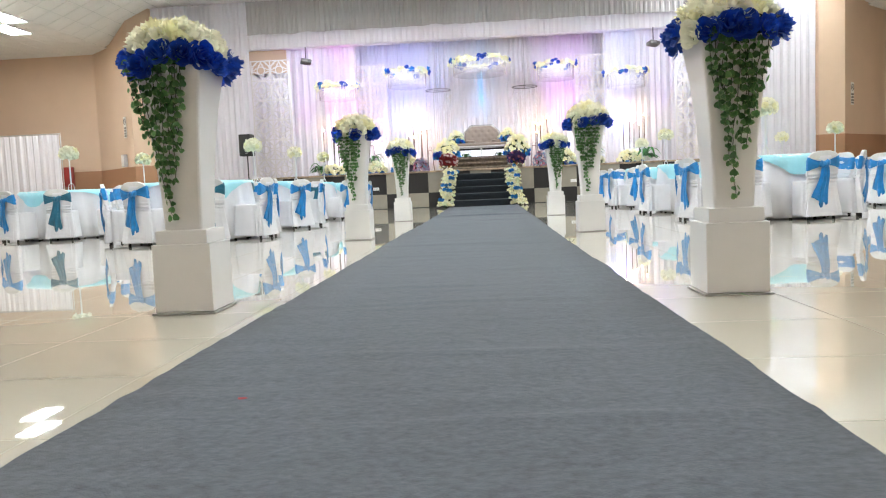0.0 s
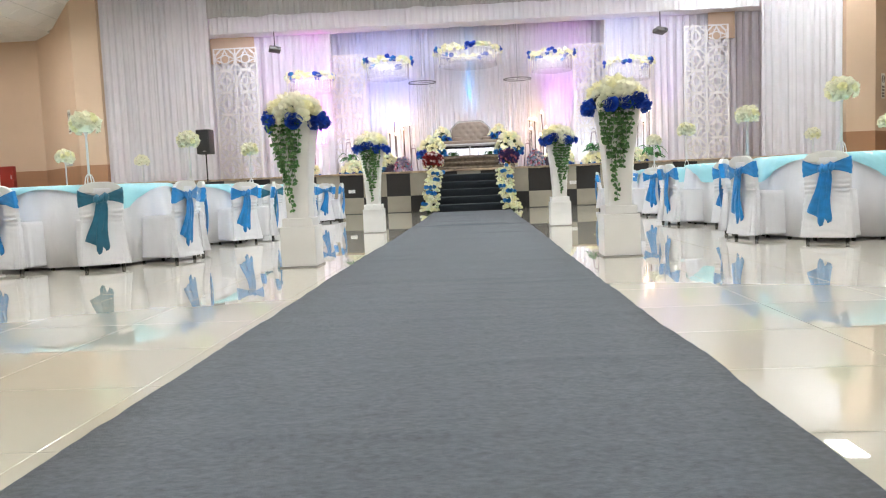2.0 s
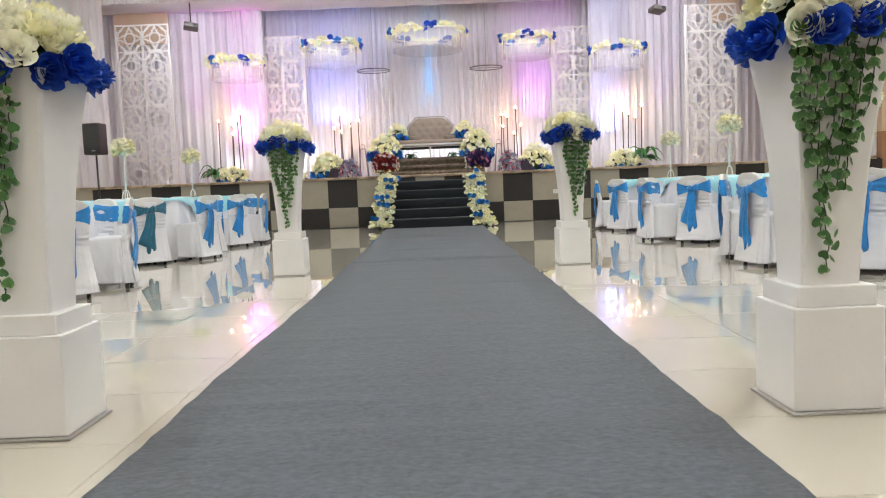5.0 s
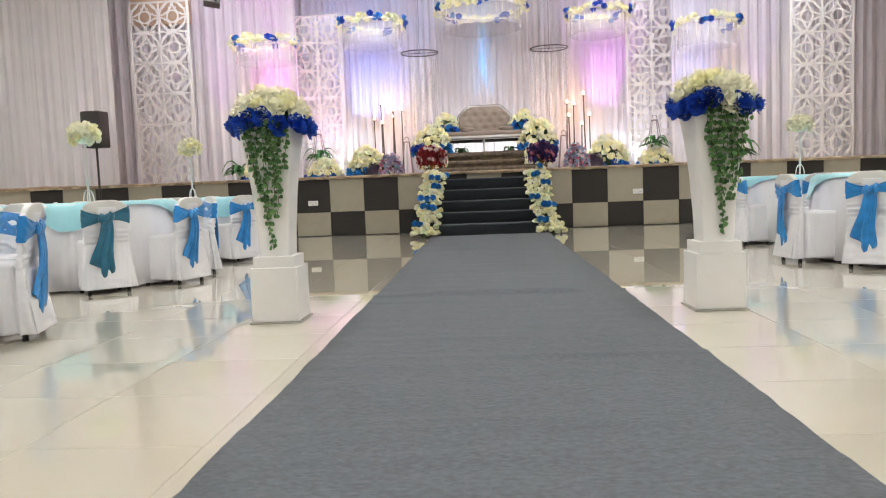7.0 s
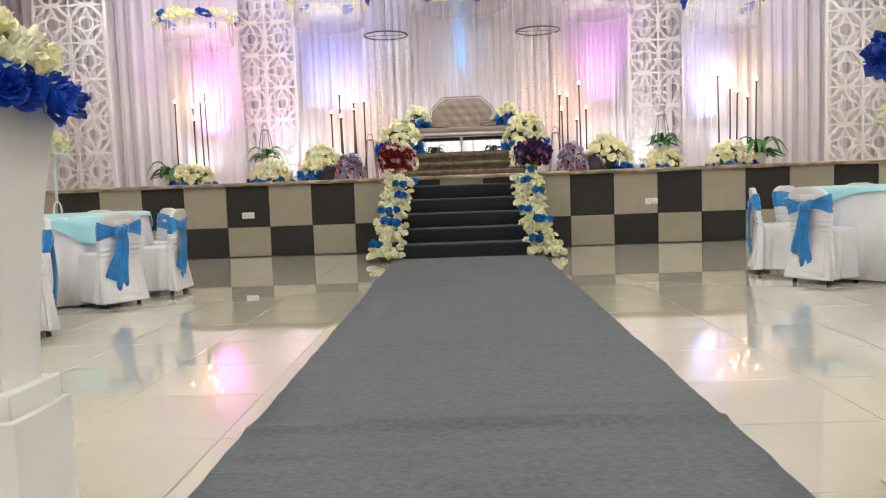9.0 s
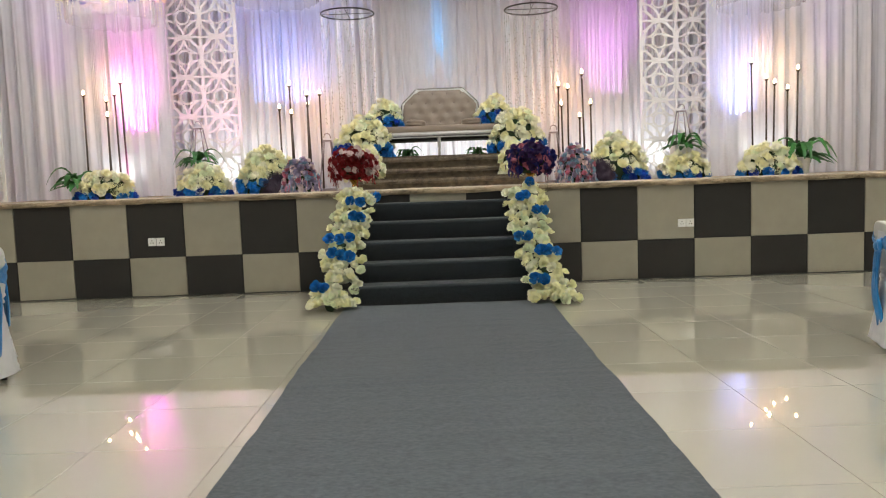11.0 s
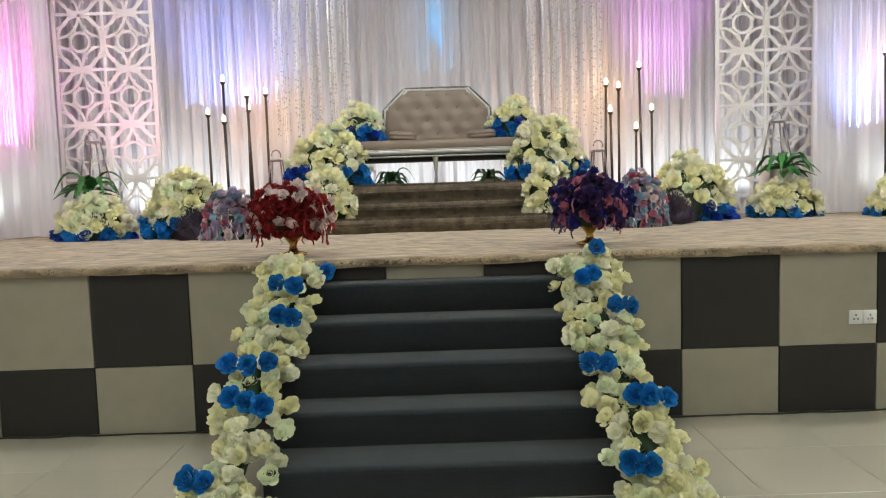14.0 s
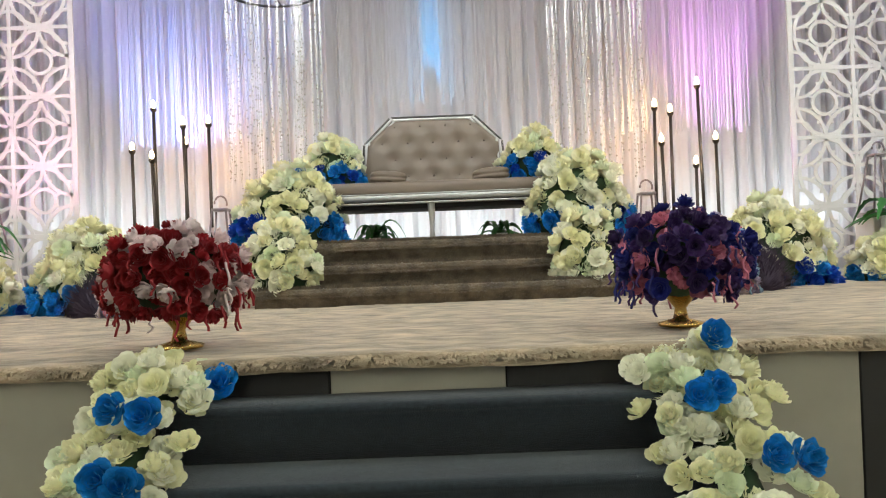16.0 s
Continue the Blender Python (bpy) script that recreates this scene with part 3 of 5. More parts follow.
drape("stage_curtain", -9.33, -6.5, SZ + 0.03, 6.06, 0.16, 0.19, 0.045, M_DRAPE, "white voile curtain hanging beside the stage opening", 3, 0.02)
drape("stage_curtain", 7.35, 9.33, SZ + 0.03, 6.06, 0.16, 0.19, 0.045, M_DRAPE, "white voile curtain hanging beside the stage opening", 5, 0.02)
drape("valance", -6.5, 7.35, 5.12, 6.06, 0.12, 0.15, 0.03, M_DRAPE_SHADE, "pleated valance across the stage opening, its shade put into the grey", 8, 0.05)
drape("inner_valance", -6.5, 7.35, 4.74, 5.25, 0.26, 0.17, 0.020, M_DRAPE, "white gathered inner valance below the grey one", 9, 0.02)
drape("backdrop_curtain", -9.0, 9.0, SZ + 0.02, 6.05, 5.45, 0.17, 0.07, M_DRAPE, "white pleated voile backdrop lit by coloured stage lights", 11, 0.02)
drape("wing_curtain", -9.2, -4.02, SZ + 0.02, 5.6, 3.62, 0.22, 0.06, M_WING, "white voile curtain in the stage wing", 12, 0.02)
drape("wing_curtain", 4.08, 9.2, SZ + 0.02, 5.6, 3.62, 0.22, 0.06, M_WING, "white voile curtain in the stage wing", 14, 0.02)
# ceiling cloth of the stage
bm = bmesh.new()
rows = []
for j in range(9):
    v = j / 8
    rows.append([bm.verts.new((-9.2 + 18.4 * i / 120, 0.3 + 5.0 * v, 5.18 + 0.5 * v - 0.22 * math.sin(math.pi * v) + 0.03 * noise.noise((i * 0.35, v, 2)))) for i in range(121)])
for a, b in zip(rows, rows[1:]):
    for i in range(120):
        bm.faces.new((a[i], a[i + 1], b[i + 1], b[i]))
tagged(part("ceiling_cloth", bm, M_DRAPE), "white cloth slung under the stage ceiling", "cloth")


def fringe(x0, x1, z0, z1, y, seed, label="white string fringe curtain with a ragged lower edge"):
    """Closely hung strings in one curtain."""
    rng = random.Random(seed)
    bm = bmesh.new()
    n = int((x1 - x0) / 0.016)
    for i in range(n):
        x = x0 + (x1 - x0) * (i + rng.uniform(0.1, 0.9)) / n
        x += 0.017 * math.sin(2 * math.pi * x / 0.105 + 4 * noise.noise((x * 1.5, seed, 5)))
        yy = y + 0.045 * math.sin(x * 34 + 3 * noise.noise((x, seed, 0))) + rng.uniform(-0.012, 0.012)
        w = rng.uniform(0.003, 0.006)
        zb = z0 + rng.uniform(-0.05, 0.04) + 0.05 * noise.noise((x * 4, seed, 1))
        dx = rng.uniform(-0.012, 0.012)
        loft(bm, [[(x + dx * (1 - t) + w * c, yy + w * s, zb + (z1 - zb) * t) for c, s in ((1, 0), (-0.5, 0.87), (-0.5, -0.87))] for t in (0.0, 1.0)])
    tagged(part("fringe_curtain", bm, M_FRINGE), label, "curtain")


fringe(-3.1, -1.75, 2.58, 5.72, 4.95, 1)
fringe(-0.95, -0.01, 2.92, 5.72, 5.05, 2)
fringe(0.15, 1.05, 2.92, 5.72, 5.05, 6)
fringe(1.95, 3.2, 2.52, 5.72, 4.95, 3)
fringe(-5.10, -4.07, 2.03, 5.60, 3.42, 4)
fringe(4.11, 5.04, 1.99, 5.60, 3.42, 5)


# ---- pierced screens ----
def arc_strip(bm, cx, cz, r, a0, a1, y, wide=0.029, rz=1.0):
    """A flat cut strip bent along an arc, with thickness."""
    n = max(4, int((a1 - a0) * 5))
    ring = []
    for k in range(n + 1):
        a = a0 + (a1 - a0) * k / n
        c, q = math.cos(a), math.sin(a) * rz
        ring.append([(cx + (r + o) * c, yy, cz + (r + o) * q) for o, yy in ((wide / 2, 0.006), (wide / 2, y), (-wide / 2, y), (-wide / 2, 0.006))])
    loft(bm, ring)


def screen(place, w, h, label):
    t = thing("pierced_screen", pose(*place), label, "screen", "pierced screens")
    fw = 0.045
    rows = int(round(h / 0.615))
    tw, th = (w - 2 * fw) / 2, h / rows
    part("stile", boxed((-w / 2 + fw / 2, 0, h / 2), (fw, 0.02, h), 0.003), M_PANEL, t, smooth=False)
    part("stile", boxed((w / 2 - fw / 2, 0, h / 2), (fw, 0.02, h), 0.003), M_PANEL, t, smooth=False)
    part("mullion", boxed((0, 0, h / 2), (0.034, 0.018, h), 0.003), M_PANEL, t, smooth=False)
    for j in range(rows + 1):
        z = min(max(j * th, 0.017), h - 0.017)
        part("rail", boxed((0, 0.0005, z), (w - 2 * fw, 0.016, 0.034), 0.003), M_PANEL, t, smooth=False)
    bm = bmesh.new()
    k = 0
    for i in (-1, 1):
        for j in range(rows):
            cx, cz, rz = i * (tw / 2), th * (j + 0.5), th / tw
            for r in (0.47 * tw, 0.20 * tw):
                k += 1
                arc_strip(bm, cx, cz, r, 0, 2 * math.pi, -0.004 - 0.0006 * (k % 7), rz=rz if r > 0.3 * tw else 1.0)
            for m in range(8):
                a = math.pi / 8 + math.pi / 4 * m
                k += 1
                p, q = 0.20 * tw, 0.33 * tw
                x0, z0 = cx + p * math.cos(a), cz + p * math.sin(a)
                x1, z1 = cx + q * math.cos(a), cz + q * rz * math.sin(a)
                box(bm, (0, 0, 0), (math.hypot(x1 - x0, z1 - z0), 0.008 + 0.0004 * (k % 4), 0.019), m=Matrix.Translation(((x0 + x1) / 2, 0.001, (z0 + z1) / 2)) @ Matrix.Rotation(-math.atan2(z1 - z0, x1 - x0), 4, "Y"))
            for sx, sz, a in ((-1, -1, 0), (1, -1, math.pi / 2), (1, 1, math.pi), (-1, 1, 1.5 * math.pi)):
                for r in (0.50 * tw, 0.29 * tw):
                    k += 1
                    arc_strip(bm, cx + sx * tw / 2, cz + sz * th / 2, r, a, a + math.pi / 2, -0.004 - 0.0006 * (k % 7))
    tagged(part("tracery", bm, M_PANEL, t, smooth=False), kind="stuff")
    return t


screen((3.79, 4.1, SZ + 0.02), 1.14, 3.68, "white laser-cut screen of interlaced circles on the stage")
screen((-3.67, 4.1, SZ + 0.02), 1.14, 3.70, "white laser-cut screen of interlaced circles washed by pink light")
screen((6.62, 2.2, SZ + 0.02), 1.22, 3.68, "white laser-cut screen of interlaced circles before the wing curtain")
screen((-6.56, 2.4, SZ + 0.02), 1.26, 3.75, "white laser-cut screen of interlaced circles before the wing curtain")

for nm, x0, x1 in (("west", -7.60, -6.28), ("east", 7.05, 7.80)):
    wall("wall_patch_" + nm, (x0, 3.40), (x1, 3.40), 4.55, 5.55, thick=0.06, label="bare peach wall showing above the wing screen")

# ---- couch platform ----
for i, (y, z) in enumerate(((2.55, 1.17), (2.85, 1.32), (3.15, 1.487))):
    w = 2.5
    step = thing("platform_step", pose(0.05, 0, 0), "low step of the couch platform in brown plush", "step", "platform steps", "structure")
    part("core", boxed((0, (y + 4.85) / 2 + 0.05, z - 0.075 - 0.012), (w - 0.04, 4.85 - y - 0.10, 0.13)), M_FUR2, step, smooth=False)
    plush("plush", -w / 2, w / 2, y, 4.85 if i == 2 else y + 0.34, z, 90, 10, M_FUR2, "", "", 0.15, step, i + 3, 0.026)
    nap(step, -w / 2, w / 2, y, y + 0.33, z + 0.004, 7000, 0.020, M_FUR2, 20 + i)
    nap(step, -w / 2, w / 2, y, 0, z - 0.004, 5000, 0.020, M_FUR2, 30 + i, 0.05)


def couch():
    t = thing("bridal_couch", pose(0.05, 3.72, 1.49), "silver-framed tufted taupe leather bridal couch on the platform", "couch")
    bm = boxed((0, 0, 0.42), (1.80, 0.56, 0.11), 0.035)
    part("seat", bm, M_LEATHER, t)
    bm = boxed((0, -0.27, 0.345), (1.78, 0.05, 0.045), 0.012)
    part("apron", bm, M_SILVER, t, "carved silver front rail")
    part("apron_bead", boxed((0, -0.272, 0.372), (1.80, 0.05, 0.012), 0.004), M_SILVER, t)
    part("apron_groove", boxed((0, -0.262, 0.316), (1.77, 0.04, 0.012), 0.003), M_DARKLINE, t)
    part("lower_rail", boxed((0, -0.268, 0.300), (1.77, 0.045, 0.016), 0.005), M_SILVER, t)
    part("under_board", boxed((0, 0.02, 0.305), (1.72, 0.50, 0.10), 0.01), M_FOOT, t)
    for x in (-0.84, -0.03, 0.84):
        for y in (-0.24, 0.24):
            bm = bmesh.new()
            lathe(bm, [(0.016, 0.0), (0.022, 0.03), (0.014, 0.10), (0.028, 0.26), (0.034, 0.32)], 10, (x, y, 0))
            part("leg", bm, M_SILVER, t)
    # backrest: an eight-cornered crest, tufted
    outline = [(-0.60, 0.48), (0.60, 0.48), (0.575, 0.84), (0.355, 1.055), (-0.355, 1.055), (-0.575, 0.84)]
    def inside(x, z):
        lim = 0.60 if z < 0.84 else 0.575 - (z - 0.84) / 0.215 * 0.22
        return min(lim - abs(x), 1.055 - z, z - 0.46)
    bm = bmesh.new()
    nx, nz = 72, 36
    rows = []
    buttons = [(-0.44 + 0.22 * i + (0.11 if r % 2 else 0), 0.56 + 0.145 * r) for r in range(4) for i in range(5)]
    for j in range(nz + 1):
        z = 0.48 + 0.575 * j / nz
        lim = 0.60 - 0.025 * min(1, (z - 0.48) / 0.36) if z < 0.84 else 0.575 - (z - 0.84) / 0.215 * 0.22
        row = []
        for i in range(nx + 1):
            x = -lim + 2 * lim * i / nx
            d = min((math.hypot(x - bx, z - bz) for bx, bz in buttons))
            puff = 0.030 * math.sqrt(min(1.0, d / 0.085)) + 0.02 * min(1, max(0, inside(x, z)) / 0.05)
            row.append(bm.verts.new((x, 0.22 + 0.08 * (z - 0.48) - puff, z)))
        rows.append(row)
    for a, b in zip(rows, rows[1:]):
        for i in range(nx):
            bm.faces.new((a[i], a[i + 1], b[i + 1], b[i]))
    rest_back = part("backrest", bm, M_LEATHER, t)
    bm = bmesh.new()
    loft(bm, [[(x, 0.235 + 0.08 * (z - 0.48) + d, z) for x, z in outline] for d in (0.0, 0.05)])
    part("back_board", bm, M_LEATHER, t, smooth=False)
    for a, b in zip(outline[1:], outline[2:] + outline[:1]):
        bm = bmesh.new()
        run = math.hypot(b[0] - a[0], b[1] - a[1])
        for off, deep, wide in ((0.0, 0.085, 0.024), (0.024, 0.070, 0.020), (-0.022, 0.064, 0.018)):
            box(bm, (0, 0, off), (run + 0.03 + off * 0.8, deep, wide), 0.006)
        ang = math.atan2(b[1] - a[1], b[0] - a[0])
        m = Matrix.Translation(((a[0] + b[0]) / 2, 0.225 + 0.08 * ((a[1] + b[1]) / 2 - 0.48), (a[1] + b[1]) / 2)) @ Matrix.Rotation(-ang, 4, "Y")
        rail = part("crest_rail", bm, M_SILVER, t, at=m)
        part("groove", boxed((0, -0.026, 0), (run, 0.012, 0.058), 0.002), M_DARKLINE, rail)
    bm = bmesh.new()
    for bx, bz in buttons:
        if inside(bx, bz) > 0.02:
            lathe(bm, [(0.015, 0), (0.009, 0.007)], 8)
            vs = list(bm.verts)[-16:]
            bmesh.ops.transform(bm, matrix=Matrix.Translation((bx, 0.197 + 0.08 * (bz - 0.48), bz)) @ Matrix.Rotation(math.pi / 2, 4, "X"), verts=vs)
    part("tuft_buttons", bm, M_BUTTON, rest_back)
    return t


couch()
for x, ry in ((-0.33, 4), (0.52, -4)):
    bm = bmesh.new()
    loft(bm, [rounded(0.30 * k, 0.26 * k, 0.11 * k, z) for k, z in ((0.86, 0.0), (1.0, 0.012), (1.0, 0.032), (0.95, 0.040), (1.0, 0.048), (1.0, 0.066), (0.90, 0.084), (0.60, 0.094))])
    tagged(part("cushion", bm, M_LEATHER, at=pose(x, 3.62, 1.968, 0, ry, 6)), "flat taupe leather cushion lying on the couch", "cushion", "couch cushions")

# ---- flowers on the stage ----
CW, BL, AZ = ["cream", "cream", "cream", "ivory", "ivory", "pale"], ["blue", "azure"], ["azure", "azure", "blue"]
heap("flower_heap", (-3.42, 3.0, SZ), 0.38, 0.26, 0.42, 0.067, CW, AZ, "low heap of cream roses edged with blue roses", 1)
heap("flower_heap", (-2.46, 2.95, SZ), 0.42, 0.32, 0.62, 0.067, CW, AZ, "tall heap of cream roses over blue roses", 2, 0.32)
heap("flower_heap", (2.62, 3.2, SZ), 0.42, 0.32, 0.66, 0.067, CW, AZ, "tall heap of cream roses over blue roses", 3, 0.26)
heap("flower_heap", (3.66, 3.3, SZ), 0.36, 0.26, 0.38, 0.067, CW, AZ, "low heap of cream roses edged with blue roses", 4)
heap("flower_heap", (-4.78, 2.85, SZ), 0.40, 0.26, 0.40, 0.067, CW, BL, "low heap of cream roses edged with blue roses", 5)
heap("flower_heap", (4.72, 2.85, SZ), 0.42, 0.26, 0.42, 0.067, CW, BL, "low heap of cream roses edged with blue roses", 6)
for x, y, h, keys, label, seed in ((-1.90, 2.45, 0.46, ["lilac", "lilac", "sky", "rosepink", "pinkw"], "rounded heap of lilac, sky blue and pale pink blooms with ribbons", 7),
                                   (1.88, 2.40, 0.50, ["lilac", "lilac", "rosepink", "pinkw", "sky"], "rounded heap of lilac and dusty pink blooms with ribbons", 8)):
    ball = heap("flower_heap", (x, y, SZ), 0.26, 0.22, h, 0.040, keys, keys, label, seed, spread=0.14)
    rng = random.Random(seed)
    for k in range(44):
        a, z = rng.uniform(3.0, 6.5), rng.uniform(0.16, 0.55) * h
        q = math.sqrt(1 - (z / h) ** 2)
        bx, by = 0.275 * q * math.cos(a), 0.235 * q * math.sin(a)
        drop = min(z - 0.01, rng.uniform(0.06, 0.16))
        bm = bmesh.new()
        pts = [(bx * (1 + 0.02 * m) + 0.008 * math.sin(m * 2 + k), by * (1 + 0.02 * m), z - drop * m / 4) for m in range(5)]
        loft(bm, [[(p[0] - 0.006, p[1], p[2]), (p[0], p[1] - 0.003, p[2]), (p[0] + 0.006, p[1], p[2]), (p[0], p[1] + 0.003, p[2])] for p in pts])
        part("ribbon", bm, rng.choice((M_LILAC, M_PINKW, M_ROSEPINK, M_SKY)), ball)


def spiky_bush(place, rx, ry, h, label, seed):
    """A low cushion of thin dusky sprigs that bristle outwards."""
    rng = random.Random(seed)
    t = thing("dried_bush", pose(*place), label, "dried plant", "smoky bushes")
    bm = bmesh.new()
    lathe(bm, [(0.70, 0.0), (0.72, 0.3), (0.50, 0.58), (0.05, 0.72)], 12)
    bmesh.ops.scale(bm, vec=(rx, ry, h), verts=bm.verts)
    part("core", bm, M_SMOKE, t)
    verts, faces = [], []
    for _ in range(1500):
        z = rng.uniform(0.02, 1.0)
        a = rng.uniform(0, 6.28)
        q = math.sqrt(1 - z * z)
        n = Vector((rx * q * math.cos(a), ry * q * math.sin(a), h * z))
        p0, p1 = n * 0.6, n * rng.uniform(0.92, 1.18) + Vector((rng.uniform(-0.03, 0.03), rng.uniform(-0.03, 0.03), rng.uniform(-0.02, 0.03)))
        p1.z = max(p1.z, 0.01)
        w = Vector((-math.sin(a), math.cos(a), 0.4)) * 0.0035
        u = Vector((math.cos(a), math.sin(a), -0.5)) * 0.0035
        k = len(verts)
        verts += [p0 - w, p0 + w, p0 + u, p1]
        faces += [(k, k + 1, k + 3), (k + 1, k + 2, k + 3), (k + 2, k, k + 3)]
    me = bpy.data.meshes.new("bristle")
    me.from_pydata([tuple(v) for v in verts], [], faces)
    me.materials.append(M_SMOKE)
    ob = new("bristle", me)
    ob.parent = t
    tagged(ob, kind="stuff")


spiky_bush((-2.22, 2.50, SZ), 0.24, 0.18, 0.30, "low bristling bush of smoky lavender sprigs on the stage", 9)
spiky_bush((2.26, 2.62, SZ), 0.24, 0.18, 0.34, "low bristling bush of smoky lavender sprigs on the stage", 10)
heap("flower_heap", (-0.80, 3.78, 1.95), 0.27, 0.20, 0.42, 0.06, CW, AZ, "cream and blue roses heaped on the couch end", 11, 0.4)
heap("flower_heap", (0.88, 3.78, 1.95), 0.27, 0.20, 0.44, 0.06, CW, AZ, "cream and blue roses heaped on the couch end", 12, 0.4)
heap("flower_heap", (-1.10, 3.42, 1.49), 0.42, 0.28, 0.62, 0.067, CW, AZ, "high bank of cream and blue roses beside the couch", 13, 0.28)
heap("flower_heap", (1.18, 3.42, 1.49), 0.40, 0.28, 0.64, 0.067, CW, AZ, "high bank of cream and blue roses beside the couch", 14, 0.28)
heap("flower_heap", (-1.04, 2.74, 1.175), 0.27, 0.20, 0.48, 0.06, CW, CW, "cream roses banked beside the platform steps", 15)
heap("flower_heap", (1.12, 2.76, 1.175), 0.26, 0.20, 0.46, 0.06, CW, CW, "cream roses banked beside the platform steps", 16)

def bouquet(x, y, keys, ribbon, label, seed):
    rng = random.Random(seed)
    t = thing("bouquet", pose(x, y, SZ + 0.02), label, "bouquet", "bouquets on gold stands")
    bm = bmesh.new()
    lathe(bm, [(0.085, 0.0), (0.09, 0.012), (0.03, 0.03), (0.022, 0.07), (0.06, 0.12), (0.10, 0.15)], 20)
    part("stand", bm, M_GOLD, t, "gold footed stand")
    bm = bmesh.new()
    bmesh.ops.create_icosphere(bm, subdivisions=2, radius=0.17)
    part("foam_core", bm, M_STEM, t, at=pose(0, 0, 0.27))
    for i in range(150):
        z = 1 - 1.72 * (i + 0.5) / 150
        q = math.sqrt(max(0, 1 - z * z))
        a = i * 2.39996
        nrm = Vector((q * math.cos(a), q * math.sin(a), z))
        p = Vector((0, 0, 0.27)) + Vector((nrm.x * 0.25, nrm.y * 0.25, nrm.z * 0.19)) * rng.uniform(0.76, 1.12)
        nrm = nrm + Vector((rng.uniform(-0.5, 0.5), rng.uniform(-0.5, 0.5), rng.uniform(-0.5, 0.5)))
        bloom(t, rng.choice(keys), p, nrm, rng.uniform(0.034, 0.052), rng)
    for i in range(70):
        a = rng.uniform(0, 6.28)
        up = rng.uniform(-0.75, 0.6)
        r = 0.26 * math.sqrt(1 - up * up) + 0.012
        z0 = 0.27 + 0.20 * up
        ln = rng.uniform(0.04, 0.09)
        bm = bmesh.new()
        curl = rng.uniform(0.003, 0.009)
        pts = [((r + 0.003 * k) * math.cos(a) + curl * math.sin(k * 1.7 + a * 5), (r + 0.003 * k) * math.sin(a) + curl * math.cos(k * 2.1 + a * 3), z0 - ln * k / 4) for k in range(5)]
        loft(bm, [[(p[0] - 0.005, p[1], p[2]), (p[0], p[1] - 0.003, p[2]), (p[0] + 0.005, p[1], p[2]), (p[0], p[1] + 0.003, p[2])] for p in pts])
        part("ribbon", bm, rng.choice(ribbon), t)
    return t


bouquet(-0.91, 0.30, ["red", "red", "red", "red", "red", "pinkw", "pinkw"], [M_RED, M_RED, M_RED, M_RED, M_RED, M_PINKW], "domed bouquet of dark red and pale pink blooms with ribbons", 21)
bouquet(1.03, 0.42, ["violet", "navy", "violet", "rosepink"], [M_VIOLET, M_ROSEPINK, M_NAVY], "domed bouquet of violet and navy blooms with ribbons", 22)


def garland(side, seed):
    """Roses in a loose band down one edge of the stair."""
    rng = random.Random(seed)
    t = thing("stair_garland", pose(0.05, 0, 0), "garland of cream roses with blue ones down the stair edge", "garland", "stair garlands")
    if side < 0:
        line = [(0.95, 0.02, 0.98), (0.90, -0.10, 0.97), (0.92, -0.34, 0.78), (0.98, -0.60, 0.60), (0.99, -0.86, 0.42), (0.98, -1.12, 0.24), (1.02, -1.30, 0.06), (1.02, -1.42, 0.05)]
    else:
        line = [(0.95, 0.02, 0.98), (0.87, -0.10, 0.97), (0.86, -0.34, 0.78), (0.86, -0.60, 0.60), (0.88, -0.86, 0.42), (0.92, -1.12, 0.24), (0.97, -1.30, 0.06), (0.99, -1.42, 0.05)]
    line = [Vector((side * x, y, z)) for x, y, z in line]
    n = 235
    spots = [(1.70, -0.02), (1.78, 0.08), (2.5, 0.06), (2.58, 0.14), (3.55, -0.10), (3.6, 0.0), (3.55, 0.10), (4.25, -0.05), (4.35, 0.03), (4.42, 0.11), (5.75, -0.14), (5.8, -0.06)] if side < 0 else [
        (0.9, 0.02), (1.8, -0.09), (1.72, -0.03), (2.5, 0.05), (2.55, 0.13), (3.78, -0.17), (3.82, -0.08), (4.45, 0.05), (4.52, 0.13), (4.42, -0.01), (5.7, -0.16), (5.75, -0.08)]
    for i in range(n + len(spots)):
        blue = i >= n
        u, off = spots[i - n] if blue else ((i + rng.random()) / n * (len(line) - 1.001), (0.035 * math.sin(i * 0.31) + rng.uniform(-0.19, 0.16)) * side)
        k = int(u)
        p = line[k].lerp(line[k + 1], u - k)
        lift = 0.105 if blue else rng.uniform(0.0, 0.09) * (1 - abs(off) / 0.2)
        q = p + Vector((off, -0.095 if blue else rng.uniform(-0.08, 0.06), lift + 0.01))
        q.z = max(q.z, 0.045)
        nrm = Vector((off * 3 + rng.uniform(-0.6, 0.6), -1.0 + rng.uniform(-0.3, 0.7), 1.1 + rng.uniform(-0.7, 0.5)))
        if blue:
            nrm = Vector((off * 2 + rng.uniform(-0.2, 0.2), -1.0, rng.uniform(0.3, 0.7)))
        bloom(t, "azure" if blue else rng.choice(CW), q, nrm, rng.uniform(0.054, 0.064) if blue else rng.uniform(0.043, 0.060), rng)
    if side < 0:
        bloom(t, "azure", (0.70 * side, -0.07, 0.975), (0.1, -1, 0.5), 0.066, rng)
    bm = bmesh.new()
    tube(bm, [v + Vector((0, 0.02, 0.0)) for v in line], 0.05, 7)
    part("vine", bm, M_STEM, t)
    return t


garland(-1, 31)
garland(1, 32)


